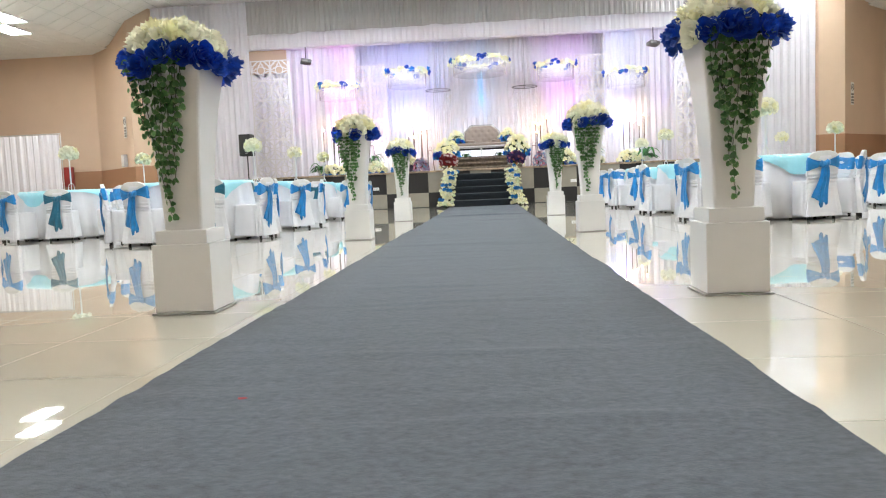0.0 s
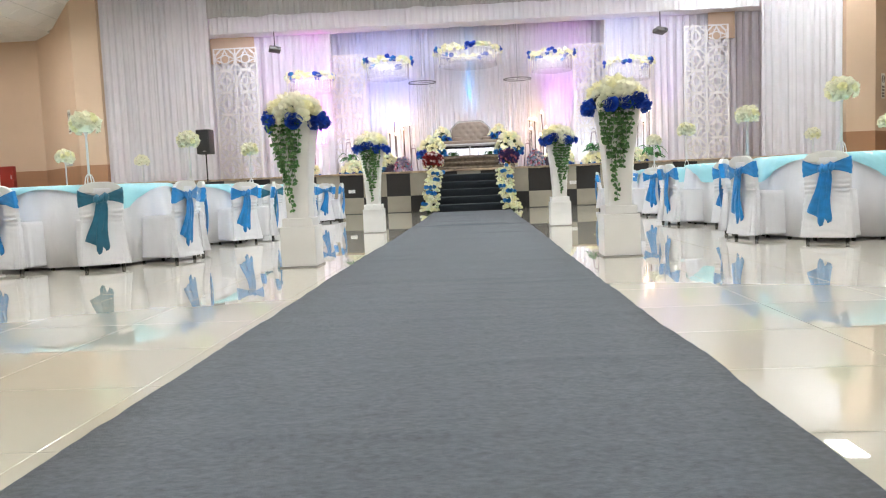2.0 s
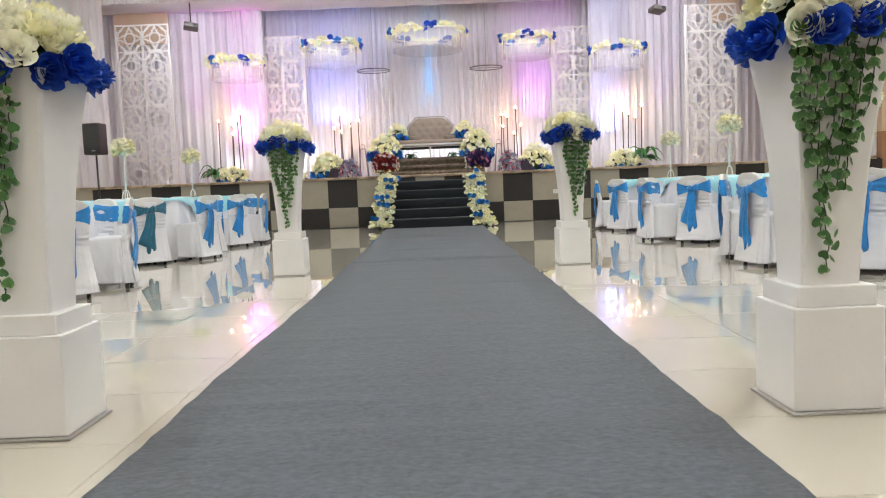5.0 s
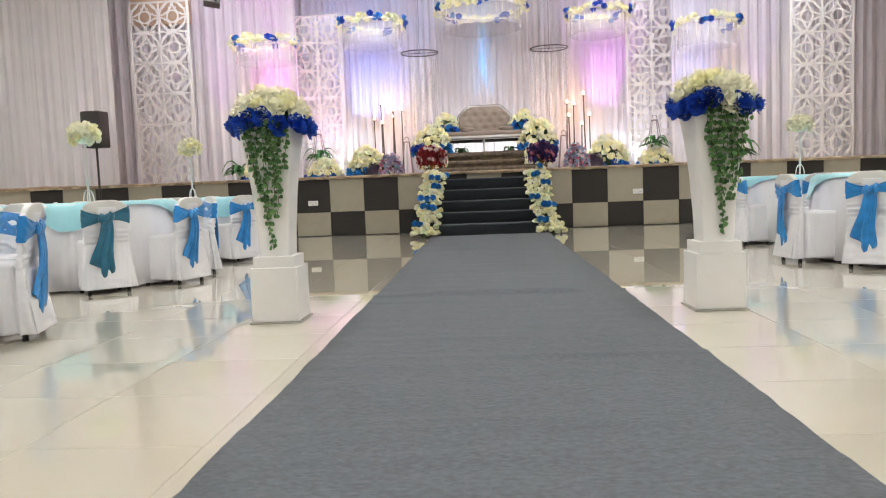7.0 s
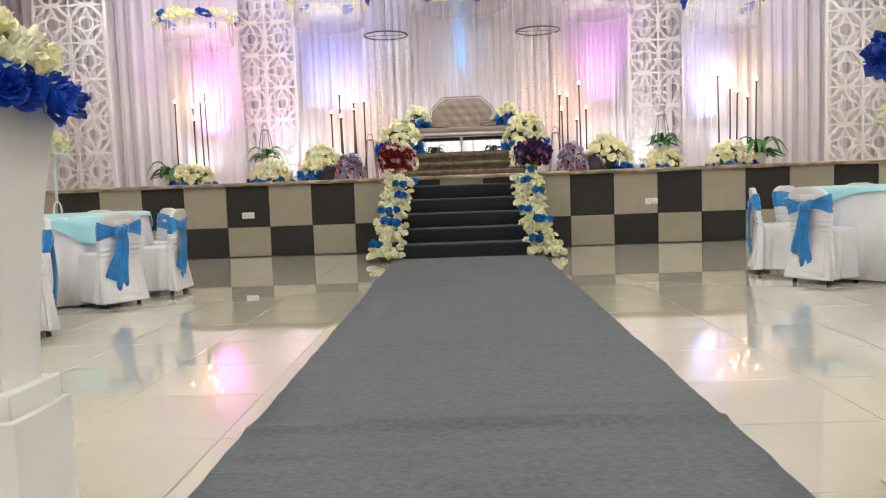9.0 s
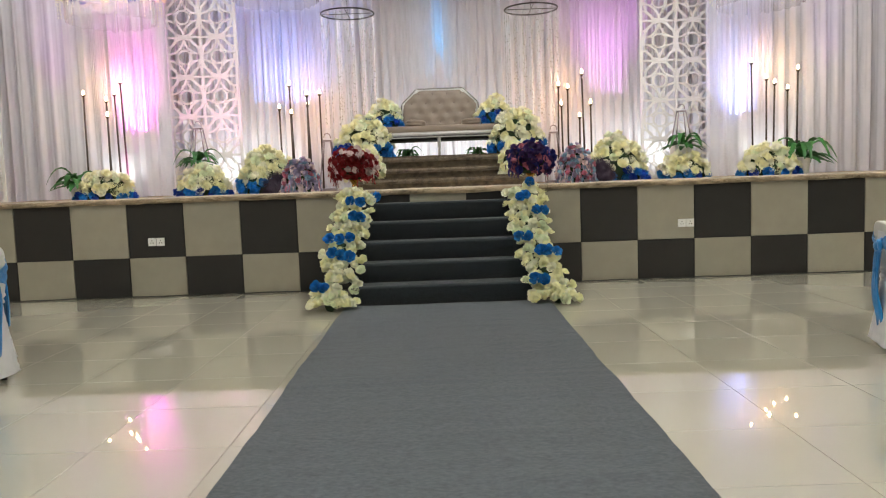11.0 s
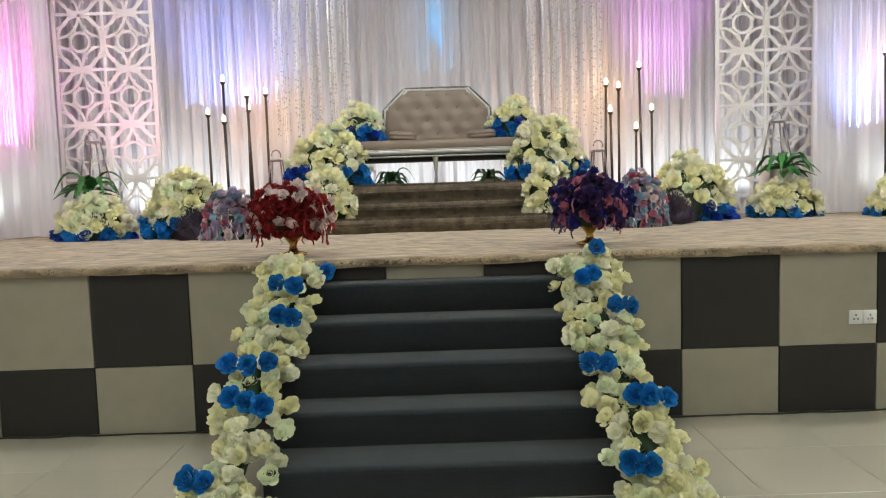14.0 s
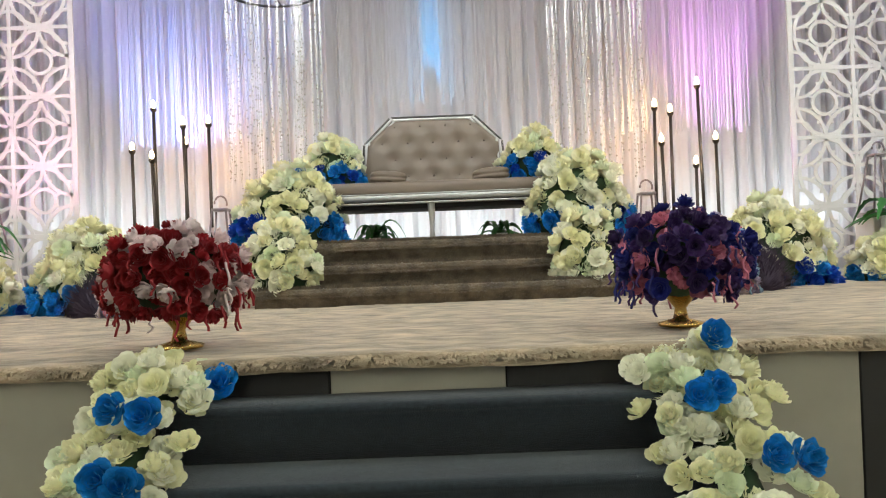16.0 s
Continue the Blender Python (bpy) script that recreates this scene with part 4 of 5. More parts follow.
# ---- plants, lanterns, candles ----
def fern(place, pot_h, size, label, seed, n=24):
    rng = random.Random(seed)
    t = thing("potted_fern", pose(*place), label, "potted plant", "potted ferns")
    bm = bmesh.new()
    if pot_h > 0:
        lathe(bm, [(0.075, 0.0), (0.08, 0.02), (0.105, pot_h - 0.02), (0.112, pot_h), (0.095, pot_h), (0.09, pot_h - 0.05)], 24)
        part("pot", bm, M_WHITE, t)
    for i in range(n):
        a = i * 2.39996 + rng.uniform(-0.2, 0.2)
        ln = size * rng.uniform(0.75, 1.1)
        rise = rng.choice((rng.uniform(-0.2, 0.3), rng.uniform(0.1, 0.6), rng.uniform(0.7, 1.5)))
        bm = bmesh.new()
        rows = []
        for k in range(15):
            s = k / 14
            c = Vector((ln * s, 0, ln * (rise * s * 1.5 - 1.365 * rise * s * s + 0.22 * s - 0.42 * s * s)))
            w = 0.048 * size / 0.35 * math.sin(math.pi * (0.10 + 0.88 * s)) * (1.0 if k % 2 else 0.66) + 0.003
            rows.append([bm.verts.new((c.x, -w, c.z + 0.25 * w)), bm.verts.new((c.x, 0, c.z - 0.15 * w)), bm.verts.new((c.x, w, c.z + 0.25 * w))])
        for p, q in zip(rows, rows[1:]):
            for m in range(2):
                bm.faces.new((p[m], p[m + 1], q[m + 1], q[m]))
        part("frond", bm, M_FERN, t, at=pose(0, 0, pot_h - 0.02 if pot_h else 0.02, 0, 0, math.degrees(a)))
    return t


def lantern(place, h, label):
    t = thing("lantern", pose(*place), label, "lantern", "lanterns")
    w = 0.13
    part("base", boxed((0, 0, 0.02), (2 * w, 2 * w, 0.04), 0.006), M_ROSY, t)
    for sx in (-1, 1):
        for sy in (-1, 1):
            bm = bmesh.new()
            tube(bm, [(sx * w * 0.92, sy * w * 0.92, 0.04), (sx * w * 0.42, sy * w * 0.42, h - 0.12)], 0.009, 5)
            part("post", bm, M_ROSY, t)
    part("cap", boxed((0, 0, h - 0.11), (0.98 * w, 0.98 * w, 0.022), 0.006), M_ROSY, t)
    bm = bmesh.new()
    tube(bm, [(0.05 * math.cos(a), 0, h - 0.06 + 0.06 * math.sin(a)) for a in [math.pi * k / 10 - 0.3 for k in range(12)]], 0.008, 6)
    part("ring_handle", bm, M_ROSY, t)
    return t


for x, y in ((-3.62, 3.55), (3.72, 3.65)):
    tagged(part("plinth", boxed((x, y, SZ + 0.26), (0.28, 0.28, 0.50), 0.01), M_WHITE, smooth=False), "white plinth carrying a lantern", "plinth")
    lantern((x, y, SZ + 0.51), 0.62, "slim steel lantern with a ring handle on a white plinth")
fern((-3.55, 3.26, SZ + 0.01), 0.50, 0.36, "arching green fern in a white pot before a lantern", 41)
fern((3.66, 3.34, SZ + 0.01), 0.50, 0.36, "arching green fern in a white pot before a lantern", 42)
fern((-5.22, 2.95, SZ + 0.01), 0.24, 0.44, "arching green fern in a white pot on the stage", 43)
fern((5.24, 2.95, SZ + 0.01), 0.24, 0.46, "arching green fern in a white pot on the stage", 44)
fern((-0.50, 4.25, 1.49), 0.05, 0.26, "small fern in a white pot behind the couch", 45)
fern((0.62, 4.25, 1.49), 0.05, 0.26, "small fern in a white pot behind the couch", 46)
lantern((-1.66, 3.45, SZ + 0.01), 0.86, "slim steel lantern with a ring handle beside the roses")
lantern((1.74, 3.45, SZ + 0.01), 0.86, "slim steel lantern with a ring handle beside the roses")


def candle(x, y, top, tilt, seed):
    t = thing("candle_stand", pose(x, y, SZ + 0.01, 0, tilt, 0), "tall thin bronze candle stand with a lit electric candle", "candle stand", "candle stands")
    h = top - SZ - 0.01
    bm = bmesh.new()
    lathe(bm, [(0.07, 0.0), (0.07, 0.008), (0.015, 0.016)], 16)
    part("foot", bm, M_BRONZE, t)
    bm = bmesh.new()
    lathe(bm, [(0.014, 0.012), (0.013, h - 0.07)], 8)
    part("rod", bm, M_BRONZE, t)
    bm = bmesh.new()
    lathe(bm, [(0.014, h - 0.07), (0.026, h - 0.05), (0.026, h - 0.04), (0.020, h - 0.035)], 12)
    part("cup", bm, M_BRONZE, t)
    bm = bmesh.new()
    lathe(bm, [(0.010, h - 0.035), (0.018, h - 0.014), (0.0175, h + 0.004), (0.010, h + 0.022), (0.002, h + 0.032)], 12)
    part("flame_bulb", bm, M_CANDLE, t, "glowing warm flame bulb")


CANDLES = [(-2.35, 3.45, 2.33), (-2.20, 3.55, 2.68), (-2.14, 3.35, 2.24), (-1.96, 3.50, 2.37), (-1.90, 3.42, 2.51), (-1.75, 3.50, 2.53),
           (1.80, 3.42, 2.51), (1.87, 3.35, 2.22), (1.97, 3.50, 2.48), (2.12, 3.38, 2.04), (2.21, 3.45, 2.68), (2.30, 3.40, 2.23),
           (-5.12, 3.1, 2.59), (-4.80, 3.15, 2.50), (-4.77, 3.05, 2.27), (-4.56, 3.15, 2.76), (-4.62, 3.05, 2.58),
           (4.59, 3.1, 2.70), (4.76, 3.05, 2.46), (4.90, 3.15, 2.40), (5.06, 3.05, 2.30), (5.22, 3.1, 2.58)]
rng = random.Random(9)
for x, y, z in CANDLES:
    candle(x, y, z, rng.uniform(-1.2, 1.2), 0)
# unseen point lamps added behind the candles to warm the cloth there
for x, y, z in ((-2.12, 4.65, 2.45), (2.05, 4.62, 2.45), (-4.75, 3.26, 2.6), (4.9, 3.26, 2.6)):
    lamp("candle_glow", "POINT", (x, y, z), (x, y, 0), 17 if y > 4 else 9, (1.0, 0.52, 0.26), 0.02)


# ---- hanging flower rings and bead chandeliers ----
def flower_ring(place, r, skirt, seed, label):
    rng = random.Random(seed)
    t = thing("hanging_flower_ring", pose(*place), label, "hanging decoration", "hanging flower rings")
    bm = bmesh.new()
    tube(bm, [(r * math.cos(2 * math.pi * k / 32), r * math.sin(2 * math.pi * k / 32), 0) for k in range(33)], 0.02, 6)
    part("hoop", bm, M_WHITE, t)
    n = int(2 * math.pi * r / 0.072)
    for i in range(n):
        a = 2 * math.pi * (i + rng.uniform(-0.3, 0.3)) / n
        key = rng.choice(("blue", "blue", "azure")) if math.sin(a * 5 + seed) > 0.62 else rng.choice(CW)
        rr = r + rng.uniform(-0.03, 0.05)
        bloom(t, key, (rr * math.cos(a), rr * math.sin(a), rng.uniform(-0.05, 0.09)), (math.cos(a), math.sin(a), rng.uniform(-0.2, 0.9)), rng.uniform(0.066, 0.095), rng)
    bm = bmesh.new()
    rings = []
    for z in (0.0, -skirt * 0.5, -skirt):
        rings.append([((r * 0.88 + 0.02 * math.sin(k * 2.1)) * math.cos(2 * math.pi * k / 96), (r * 0.88 + 0.02 * math.sin(k * 2.1)) * math.sin(2 * math.pi * k / 96), z + (0.05 * noise.noise((k * 0.5, seed, 0)) if z == -skirt else 0)) for k in range(96)])
    loft(bm, rings, True, (False, False))
    part("organza_skirt", bm, M_ORGANZA, t, "sheer white organza skirt")
    for i in range(24):
        a = 2 * math.pi * (i + rng.uniform(-0.3, 0.3)) / 24
        bm = bmesh.new()
        ln = skirt * rng.uniform(0.35, 0.9)
        x, y = (r + 0.02) * math.cos(a), (r + 0.02) * math.sin(a)
        for k in range(6):
            bmesh.ops.create_icosphere(bm, subdivisions=1, radius=0.011, matrix=Matrix.Translation((x, y, -0.05 - ln * (k + 1) / 6)))
        tube(bm, [(x, y, 0), (x, y, -0.05 - ln)], 0.0015, 3)
        part("blossom_strand", bm, M_IVORY, t)
    for k in range(3):
        a = 2 * math.pi * k / 3
        bm = bmesh.new()
        tube(bm, [(r * math.cos(a), r * math.sin(a), 0.0), (r * math.cos(a), r * math.sin(a), TOP - place[2])], 0.002, 3)
        part("wire", bm, M_GREY, t)
    return t


for (x, y, z), r, sk, sd in (((-4.52, 2.85, 3.92), 0.66, 0.42, 51), ((-2.32, 3.46, 4.34), 0.70, 0.48, 52), ((0.06, 3.9, 4.62), 0.98, 0.42, 53),
                             ((2.52, 3.46, 4.33), 0.66, 0.46, 54), ((4.69, 3.1, 3.92), 0.66, 0.46, 55)):
    flower_ring((x, y, z), r, sk, sd, "hanging hoop of cream and blue roses with a sheer skirt")


def bead_chandelier(place, r, drop, seed):
    rng = random.Random(seed)
    t = thing("bead_chandelier", pose(*place), "black hoop hung with long strands of crystal beads", "hanging decoration", "bead chandeliers")
    bm = bmesh.new()
    tube(bm, [(r * math.cos(2 * math.pi * k / 36), r * math.sin(2 * math.pi * k / 36), 0) for k in range(37)], 0.012, 6)
    part("hoop", bm, M_BLACK, t)
    for k in range(4):
        a = math.pi / 2 * k
        bm = bmesh.new()
        tube(bm, [(0, 0, 0.0), (r * math.cos(a), r * math.sin(a), 0)], 0.006, 5)
        part("spoke", bm, M_BLACK, t)
    bm = bmesh.new()
    tube(bm, [(0, 0, 0), (0, 0, TOP - place[2])], 0.004, 4)
    part("wire", bm, M_BLACK, t)
    for i in range(40):
        a = 2 * math.pi * i / 40 + rng.uniform(-0.04, 0.04)
        rr = r * (1.0 if i % 3 else rng.uniform(0.3, 0.9))
        x, y = rr * math.cos(a), rr * math.sin(a)
        bm = bmesh.new()
        ln = drop * rng.uniform(0.82, 1.0)
        n = int(ln / 0.075)
        for k in range(n):
            if rng.random() > 0.35 + 0.6 * k / n:
                continue
            bmesh.ops.create_icosphere(bm, subdivisions=1, radius=rng.uniform(0.005, 0.011), matrix=Matrix.Translation((x, y, -ln * (k + rng.uniform(0.2, 0.8)) / n)))
        tube(bm, [(x, y, 0), (x, y, -ln)], 0.0014, 3)
        part("bead_strand", bm, M_CRYSTAL, t, smooth=False)
    return t


bead_chandelier((-1.37, 4.3, 3.83), 0.42, 1.85, 61)
bead_chandelier((1.55, 4.3, 3.80), 0.42, 1.85, 62)


# ---- flower columns along the aisle ----
def column(x, y, seed, lean):
    rng = random.Random(seed)
    t = thing("flower_column", pose(x, y, 0), "white tapered column on a plinth, topped with cream and blue roses and trailing ivy", "flower column", "columns along the aisle")
    part("base_plate", boxed((0, 0, 0.005), (0.312, 0.312, 0.008), 0.002), M_EDGE, t, "thin grey-white board", False)
    part("plinth", boxed((0, 0, 0.011 + 0.162), (0.285, 0.285, 0.324), 0.004), M_WHITE, t, smooth=False)
    part("cap", boxed((0, 0, 0.335 + 0.033), (0.250, 0.250, 0.066), 0.004), M_WHITE, t, smooth=False)
    bm = bmesh.new()
    rings = []
    for z, w in ((0.401, 0.185), (0.55, 0.195), (0.80, 0.228), (1.0, 0.272), (1.17, 0.325)):
        rings.append(rounded(w, w, 0.012, z, 2))
    loft(bm, rings)
    part("tapered_shaft", bm, M_WHITE, t, smooth=False)
    bm = bmesh.new()
    lathe(bm, [(0.15, 0.0), (0.18, 0.05), (0.16, 0.13), (0.08, 0.18), (0.01, 0.19)], 16, (0, 0, 1.165))
    part("foam_core", bm, M_STEM, t)
    for i in range(17):
        a = 2 * math.pi * (i + rng.uniform(-0.25, 0.25)) / 17
        r = rng.uniform(0.212, 0.248)
        key = "blue" if rng.random() > 0.08 else "ivory"
        bloom(t, key, (r * math.cos(a), r * math.sin(a), 1.19 + rng.uniform(-0.03, 0.03)), (math.cos(a), math.sin(a), rng.uniform(-0.25, 0.6)), rng.uniform(0.064, 0.080), rng)
    for i in range(40):
        z = (i + 0.5) / 40
        a = i * 2.39996
        q = math.sqrt(1 - z * z)
        p = (0.205 * q * math.cos(a), 0.205 * q * math.sin(a), 1.225 + 0.15 * z + rng.uniform(-0.01, 0.02))
        bloom(t, rng.choice(("ivory", "ivory", "cream")), p, (q * math.cos(a), q * math.sin(a), z + 0.3), rng.uniform(0.055, 0.072), rng)
    # ivy on the face towards the hall's entrance
    def face(z):
        for (za, wa), (zb, wb) in (((0.401, 0.185), (0.55, 0.195)), ((0.55, 0.195), (0.80, 0.228)), ((0.80, 0.228), (1.0, 0.272)), ((1.0, 0.272), (1.30, 0.365))):
            if za <= z <= zb:
                return -(wa + (wb - wa) * (z - za) / (zb - za)) / 2
        return -0.12
    under = bmesh.new()
    for s in range(11):
        sx = lean + (s - 5) * 0.0225 + rng.uniform(-0.010, 0.010)
        end = 0.60 + 0.060 * abs(s - 5) + rng.uniform(-0.05, 0.06)
        if s == 5:
            end = 0.43
        if s in (4, 7):
            end -= 0.08
        pts = []
        z = 1.17
        while z > end:
            pts.append((sx * (0.75 + 0.35 * (z - 0.4)) + 0.012 * math.sin(z * 9 + s), face(z) - 0.012 - rng.uniform(0, 0.028), z))
            z -= 0.036
        bm = bmesh.new()
        tube(bm, pts, 0.002, 4)
        part("ivy_stem", bm, M_STEM, t)
        for k, p in enumerate(pts):
            for side in (-1, 1):
                size = rng.uniform(0.024, 0.037)
                m = Matrix.Translation((p[0] + side * 0.010, p[1] - rng.uniform(0.002, 0.024), p[2] + rng.uniform(-0.01, 0.01))) @ Euler((radians(100 + rng.uniform(-32, 32)), radians(rng.uniform(-35, 35)), radians(side * rng.uniform(10, 60) + 180))).to_matrix().to_4x4() @ Matrix.Diagonal((size, size, size, 1))
                if (k + s + (side > 0)) % 2:
                    put("ivy_leaf", IVY, t, m)
                elif rng.random() < 0.85 or p[2] < 0.6:
                    c = under.verts.new(m @ Vector((0, 0.40, 0.08)) + Vector((0, 0.012, 0)))
                    vs = [under.verts.new(m @ Vector((lx, ly, -0.10 * abs(lx) - 0.10 * ly * ly)) + Vector((0, 0.012, 0))) for lx, ly in IVY_SHAPE]
                    for q in range(12):
                        under.faces.new((c, vs[q], vs[(q + 1) % 12]))
    tagged(part("ivy_foliage", under, M_LEAF, t), kind="stuff")
    return t


for i, (x, y, lean) in enumerate(((-1.26, -17.85, -0.045), (1.335, -17.83, 0.0), (-1.266, -12.99, -0.05), (1.32, -13.06, -0.035), (-1.275, -8.505, 0.0), (1.347, -8.495, 0.03))):
    column(x, y, 70 + i, lean)


# ---- banquet chairs and tables ----
def cloth_ring(w, d, z, cy=0.0, power=0.42, amp=0.0, seed=0.0, n=56):
    """A soft-cornered ring of cloth with uneven folds."""
    pts = []
    for i in range(n):
        a = 2 * math.pi * i / n
        c, q = math.cos(a), math.sin(a)
        f = 1 + amp * (math.sin(a * 9 + seed + 1.3 * math.sin(a * 2)) + 0.6 * math.sin(a * 17 + 2 * seed))
        pts.append((w / 2 * math.copysign(abs(c) ** power, c) * f, cy + d / 2 * math.copysign(abs(q) ** power, q) * f, z))
    return pts


def crumple(rings, steps, deep, seed):
    """More rings between the given ones, pushed in and out in slanting wrinkles."""
    full = []
    for a, b in zip(rings, rings[1:]):
        for k in range(steps):
            full.append([Vector(p).lerp(Vector(q), k / steps) for p, q in zip(a, b)])
    full.append([Vector(p) for p in rings[-1]])
    done = []
    for ring in full:
        mid = sum(ring, Vector()) / len(ring)
        row = []
        for p in ring:
            way = (p - mid).normalized()
            soft = noise.noise((p.x * 5 + seed, p.y * 5, p.z * 3))
            ridge = 1 - abs(noise.noise((p.x * 6 + p.z * 9 + seed, p.y * 6, p.z * 17))) * 2.2
            row.append(p + Vector((way.x * 0.4, way.y, 0)) * (deep * 1.5 * (0.6 * soft + 0.8 * ridge)))
        done.append(row)
    return done


def chair(sash):
    t = thing("banquet_chair", pose(0, 0, 0), "", "chair", "chairs round the tables")
    bm = bmesh.new()
    loft(bm, crumple([cloth_ring(w, w - 0.02, z, 0.02, 0.38, amp, 1.0, 80) for z, w, amp in
                      ((0.048, 0.46, 0.046), (0.10, 0.45, 0.040), (0.20, 0.44, 0.030), (0.32, 0.425, 0.018), (0.41, 0.415, 0.008), (0.445, 0.41, 0.002), (0.462, 0.385, 0.0))], 3, 0.007, 1.0))
    part("seat_cover", bm, M_CLOTH, t)
    bm = bmesh.new()
    rings = []
    for z, w, d, y, amp in ((0.044, 0.45, 0.10, -0.235, 0.060), (0.12, 0.435, 0.09, -0.225, 0.048), (0.24, 0.415, 0.075, -0.215, 0.030), (0.36, 0.395, 0.065, -0.205, 0.014), (0.42, 0.388, 0.06, -0.202, 0.012),
                            (0.46, 0.386, 0.052, -0.204, 0.004), (0.50, 0.392, 0.056, -0.212, 0.010), (0.55, 0.402, 0.052, -0.220, 0.004), (0.64, 0.402, 0.048, -0.232, 0.0), (0.70, 0.40, 0.046, -0.241, 0.0), (0.745, 0.385, 0.044, -0.249, 0.0)):
        rings.append([(x, yy, zz + 0.012 * math.sin(x * 7 + 1) * (0.3 < zz < 0.6)) for x, yy, zz in cloth_ring(w, d, z, y, 0.30, amp, 2.0, 80)])
    rows = crumple(rings, 6, 0.013, 5.0)
    for ring in rows:
        for p in ring:
            pull = max(0.0, 1 - abs(p.z - 0.49) / 0.10)
            p.y -= 0.010 * pull * math.sin(p.z * 150 + 9 * p.x + 2 * math.sin(p.x * 14)) * (1 if p.y < -0.21 else -1)
    loft(bm, rows)
    part("back_cover", bm, M_CLOTH, t)
    bm = bmesh.new()
    loft(bm, [cloth_ring(0.392 * math.sqrt(max(0.02, 1 - 0.86 * (k / 8) ** 3)), 0.054 - 0.012 * k / 8, 0.70 + 0.104 * k / 8, -0.243 - 0.016 * k / 8, 0.30) for k in range(9)])
    part("top_rail", bm, M_CHAIRTOP, t, "bare grey plastic top rail")
    for x in (-0.17, 0.17):
        for y in (-0.20, 0.18):
            bm = bmesh.new()
            lathe(bm, [(0.020, 0.0), (0.018, 0.02), (0.016, 0.30)], 8, (x, y, 0))
            part("leg", bm, M_FOOT, t)
    bm = bmesh.new()
    rings = []
    for k in range(10):
        u = k / 9
        z = 0.585 + 0.155 * u
        e = 0.010 * math.sin(math.pi * u) + 0.004 * math.sin(u * 19)
        ring = []
        for x, y, zz in cloth_ring(0.412 + e, 0.058 + e, z, -0.228 - (z - 0.6) * 0.13, 0.30):
            f = max(0.0, 1 - abs(x) / 0.20) ** 0.8 if y < -0.24 else 0
            ring.append((x, y - 0.010 * f - 0.004 * math.sin(x * 50 + 14 * u), zz + (0.655 - zz) * 0.80 * f + 0.012 * math.sin(x * 11)))
        rings.append(ring)
    loft(bm, rings, True, (False, False))
    band = part("sash", bm, sash, t, "wide satin sash tied round the back")
    bm = bmesh.new()
    for cx, cz, r in ((0.0, 0.652, 0.028), (0.014, 0.668, 0.020), (-0.016, 0.640, 0.022)):
        bmesh.ops.create_icosphere(bm, subdivisions=2, radius=r, matrix=Matrix.Translation((cx, -0.286, cz)) @ Matrix.Diagonal((1.0, 0.8, 1.25, 1)))
    part("knot", bm, sash, band)
    for s, droop in ((-1, -0.012), (1, 0.016)):
        bm = bmesh.new()
        rings = []
        for k in range(8):
            u = k / 7
            cx = s * (0.008 + 0.060 * u)
            w, d = 0.012 + 0.026 * math.sin(math.pi * (0.08 + 0.80 * u)), 0.008 + 0.013 * math.sin(math.pi * u)
            rings.append([(cx + 0.006 * math.sin(3 * a), -0.282 + d * math.cos(a), 0.655 + droop * u + w * math.sin(a) * (1 + 0.25 * math.sin(4 * a + u * 5))) for a in [2 * math.pi * q / 14 for q in range(14)]])
        loft(bm, rings)
        part("bow_loop", bm, sash, band)
    for s, end, sway in ((-1, 0.24, -0.085), (1, 0.16, -0.030)):
        bm = bmesh.new()
        rings = []
        for k in range(12):
            u = k / 11
            cx = s * 0.012 + sway * u + 0.010 * math.sin(u * 6 + s)
            w = 0.020 + 0.044 * u ** 0.6
            y = -0.284 + 0.014 * u - 0.020 * math.sin(math.pi * u)
            top = [(cx + w * q, y - 0.010 * math.cos(q * 6 + u * 3), 0.64 - (0.64 - end) * u + s * 0.03 * u * q) for q in (-1, -0.66, -0.33, 0, 0.33, 0.66, 1)]
            rings.append(top + [(x, yy + 0.005, z) for x, yy, z in reversed(top)])
        loft(bm, rings)
        part("sash_tail", bm, sash, band)
    for o in t.children_recursive:
        o.data.transform(Matrix.Diagonal((0.90, 0.93, 0.965, 1)))
    return t


chair_blue = chair(M_SASH)
tagged(chair_blue, "banquet chair in a white cover with a blue satin sash")
chair_teal = chair(M_TEAL)
tagged(chair_teal, "banquet chair in a white cover with a dark teal satin sash")

TOPZ = 0.75


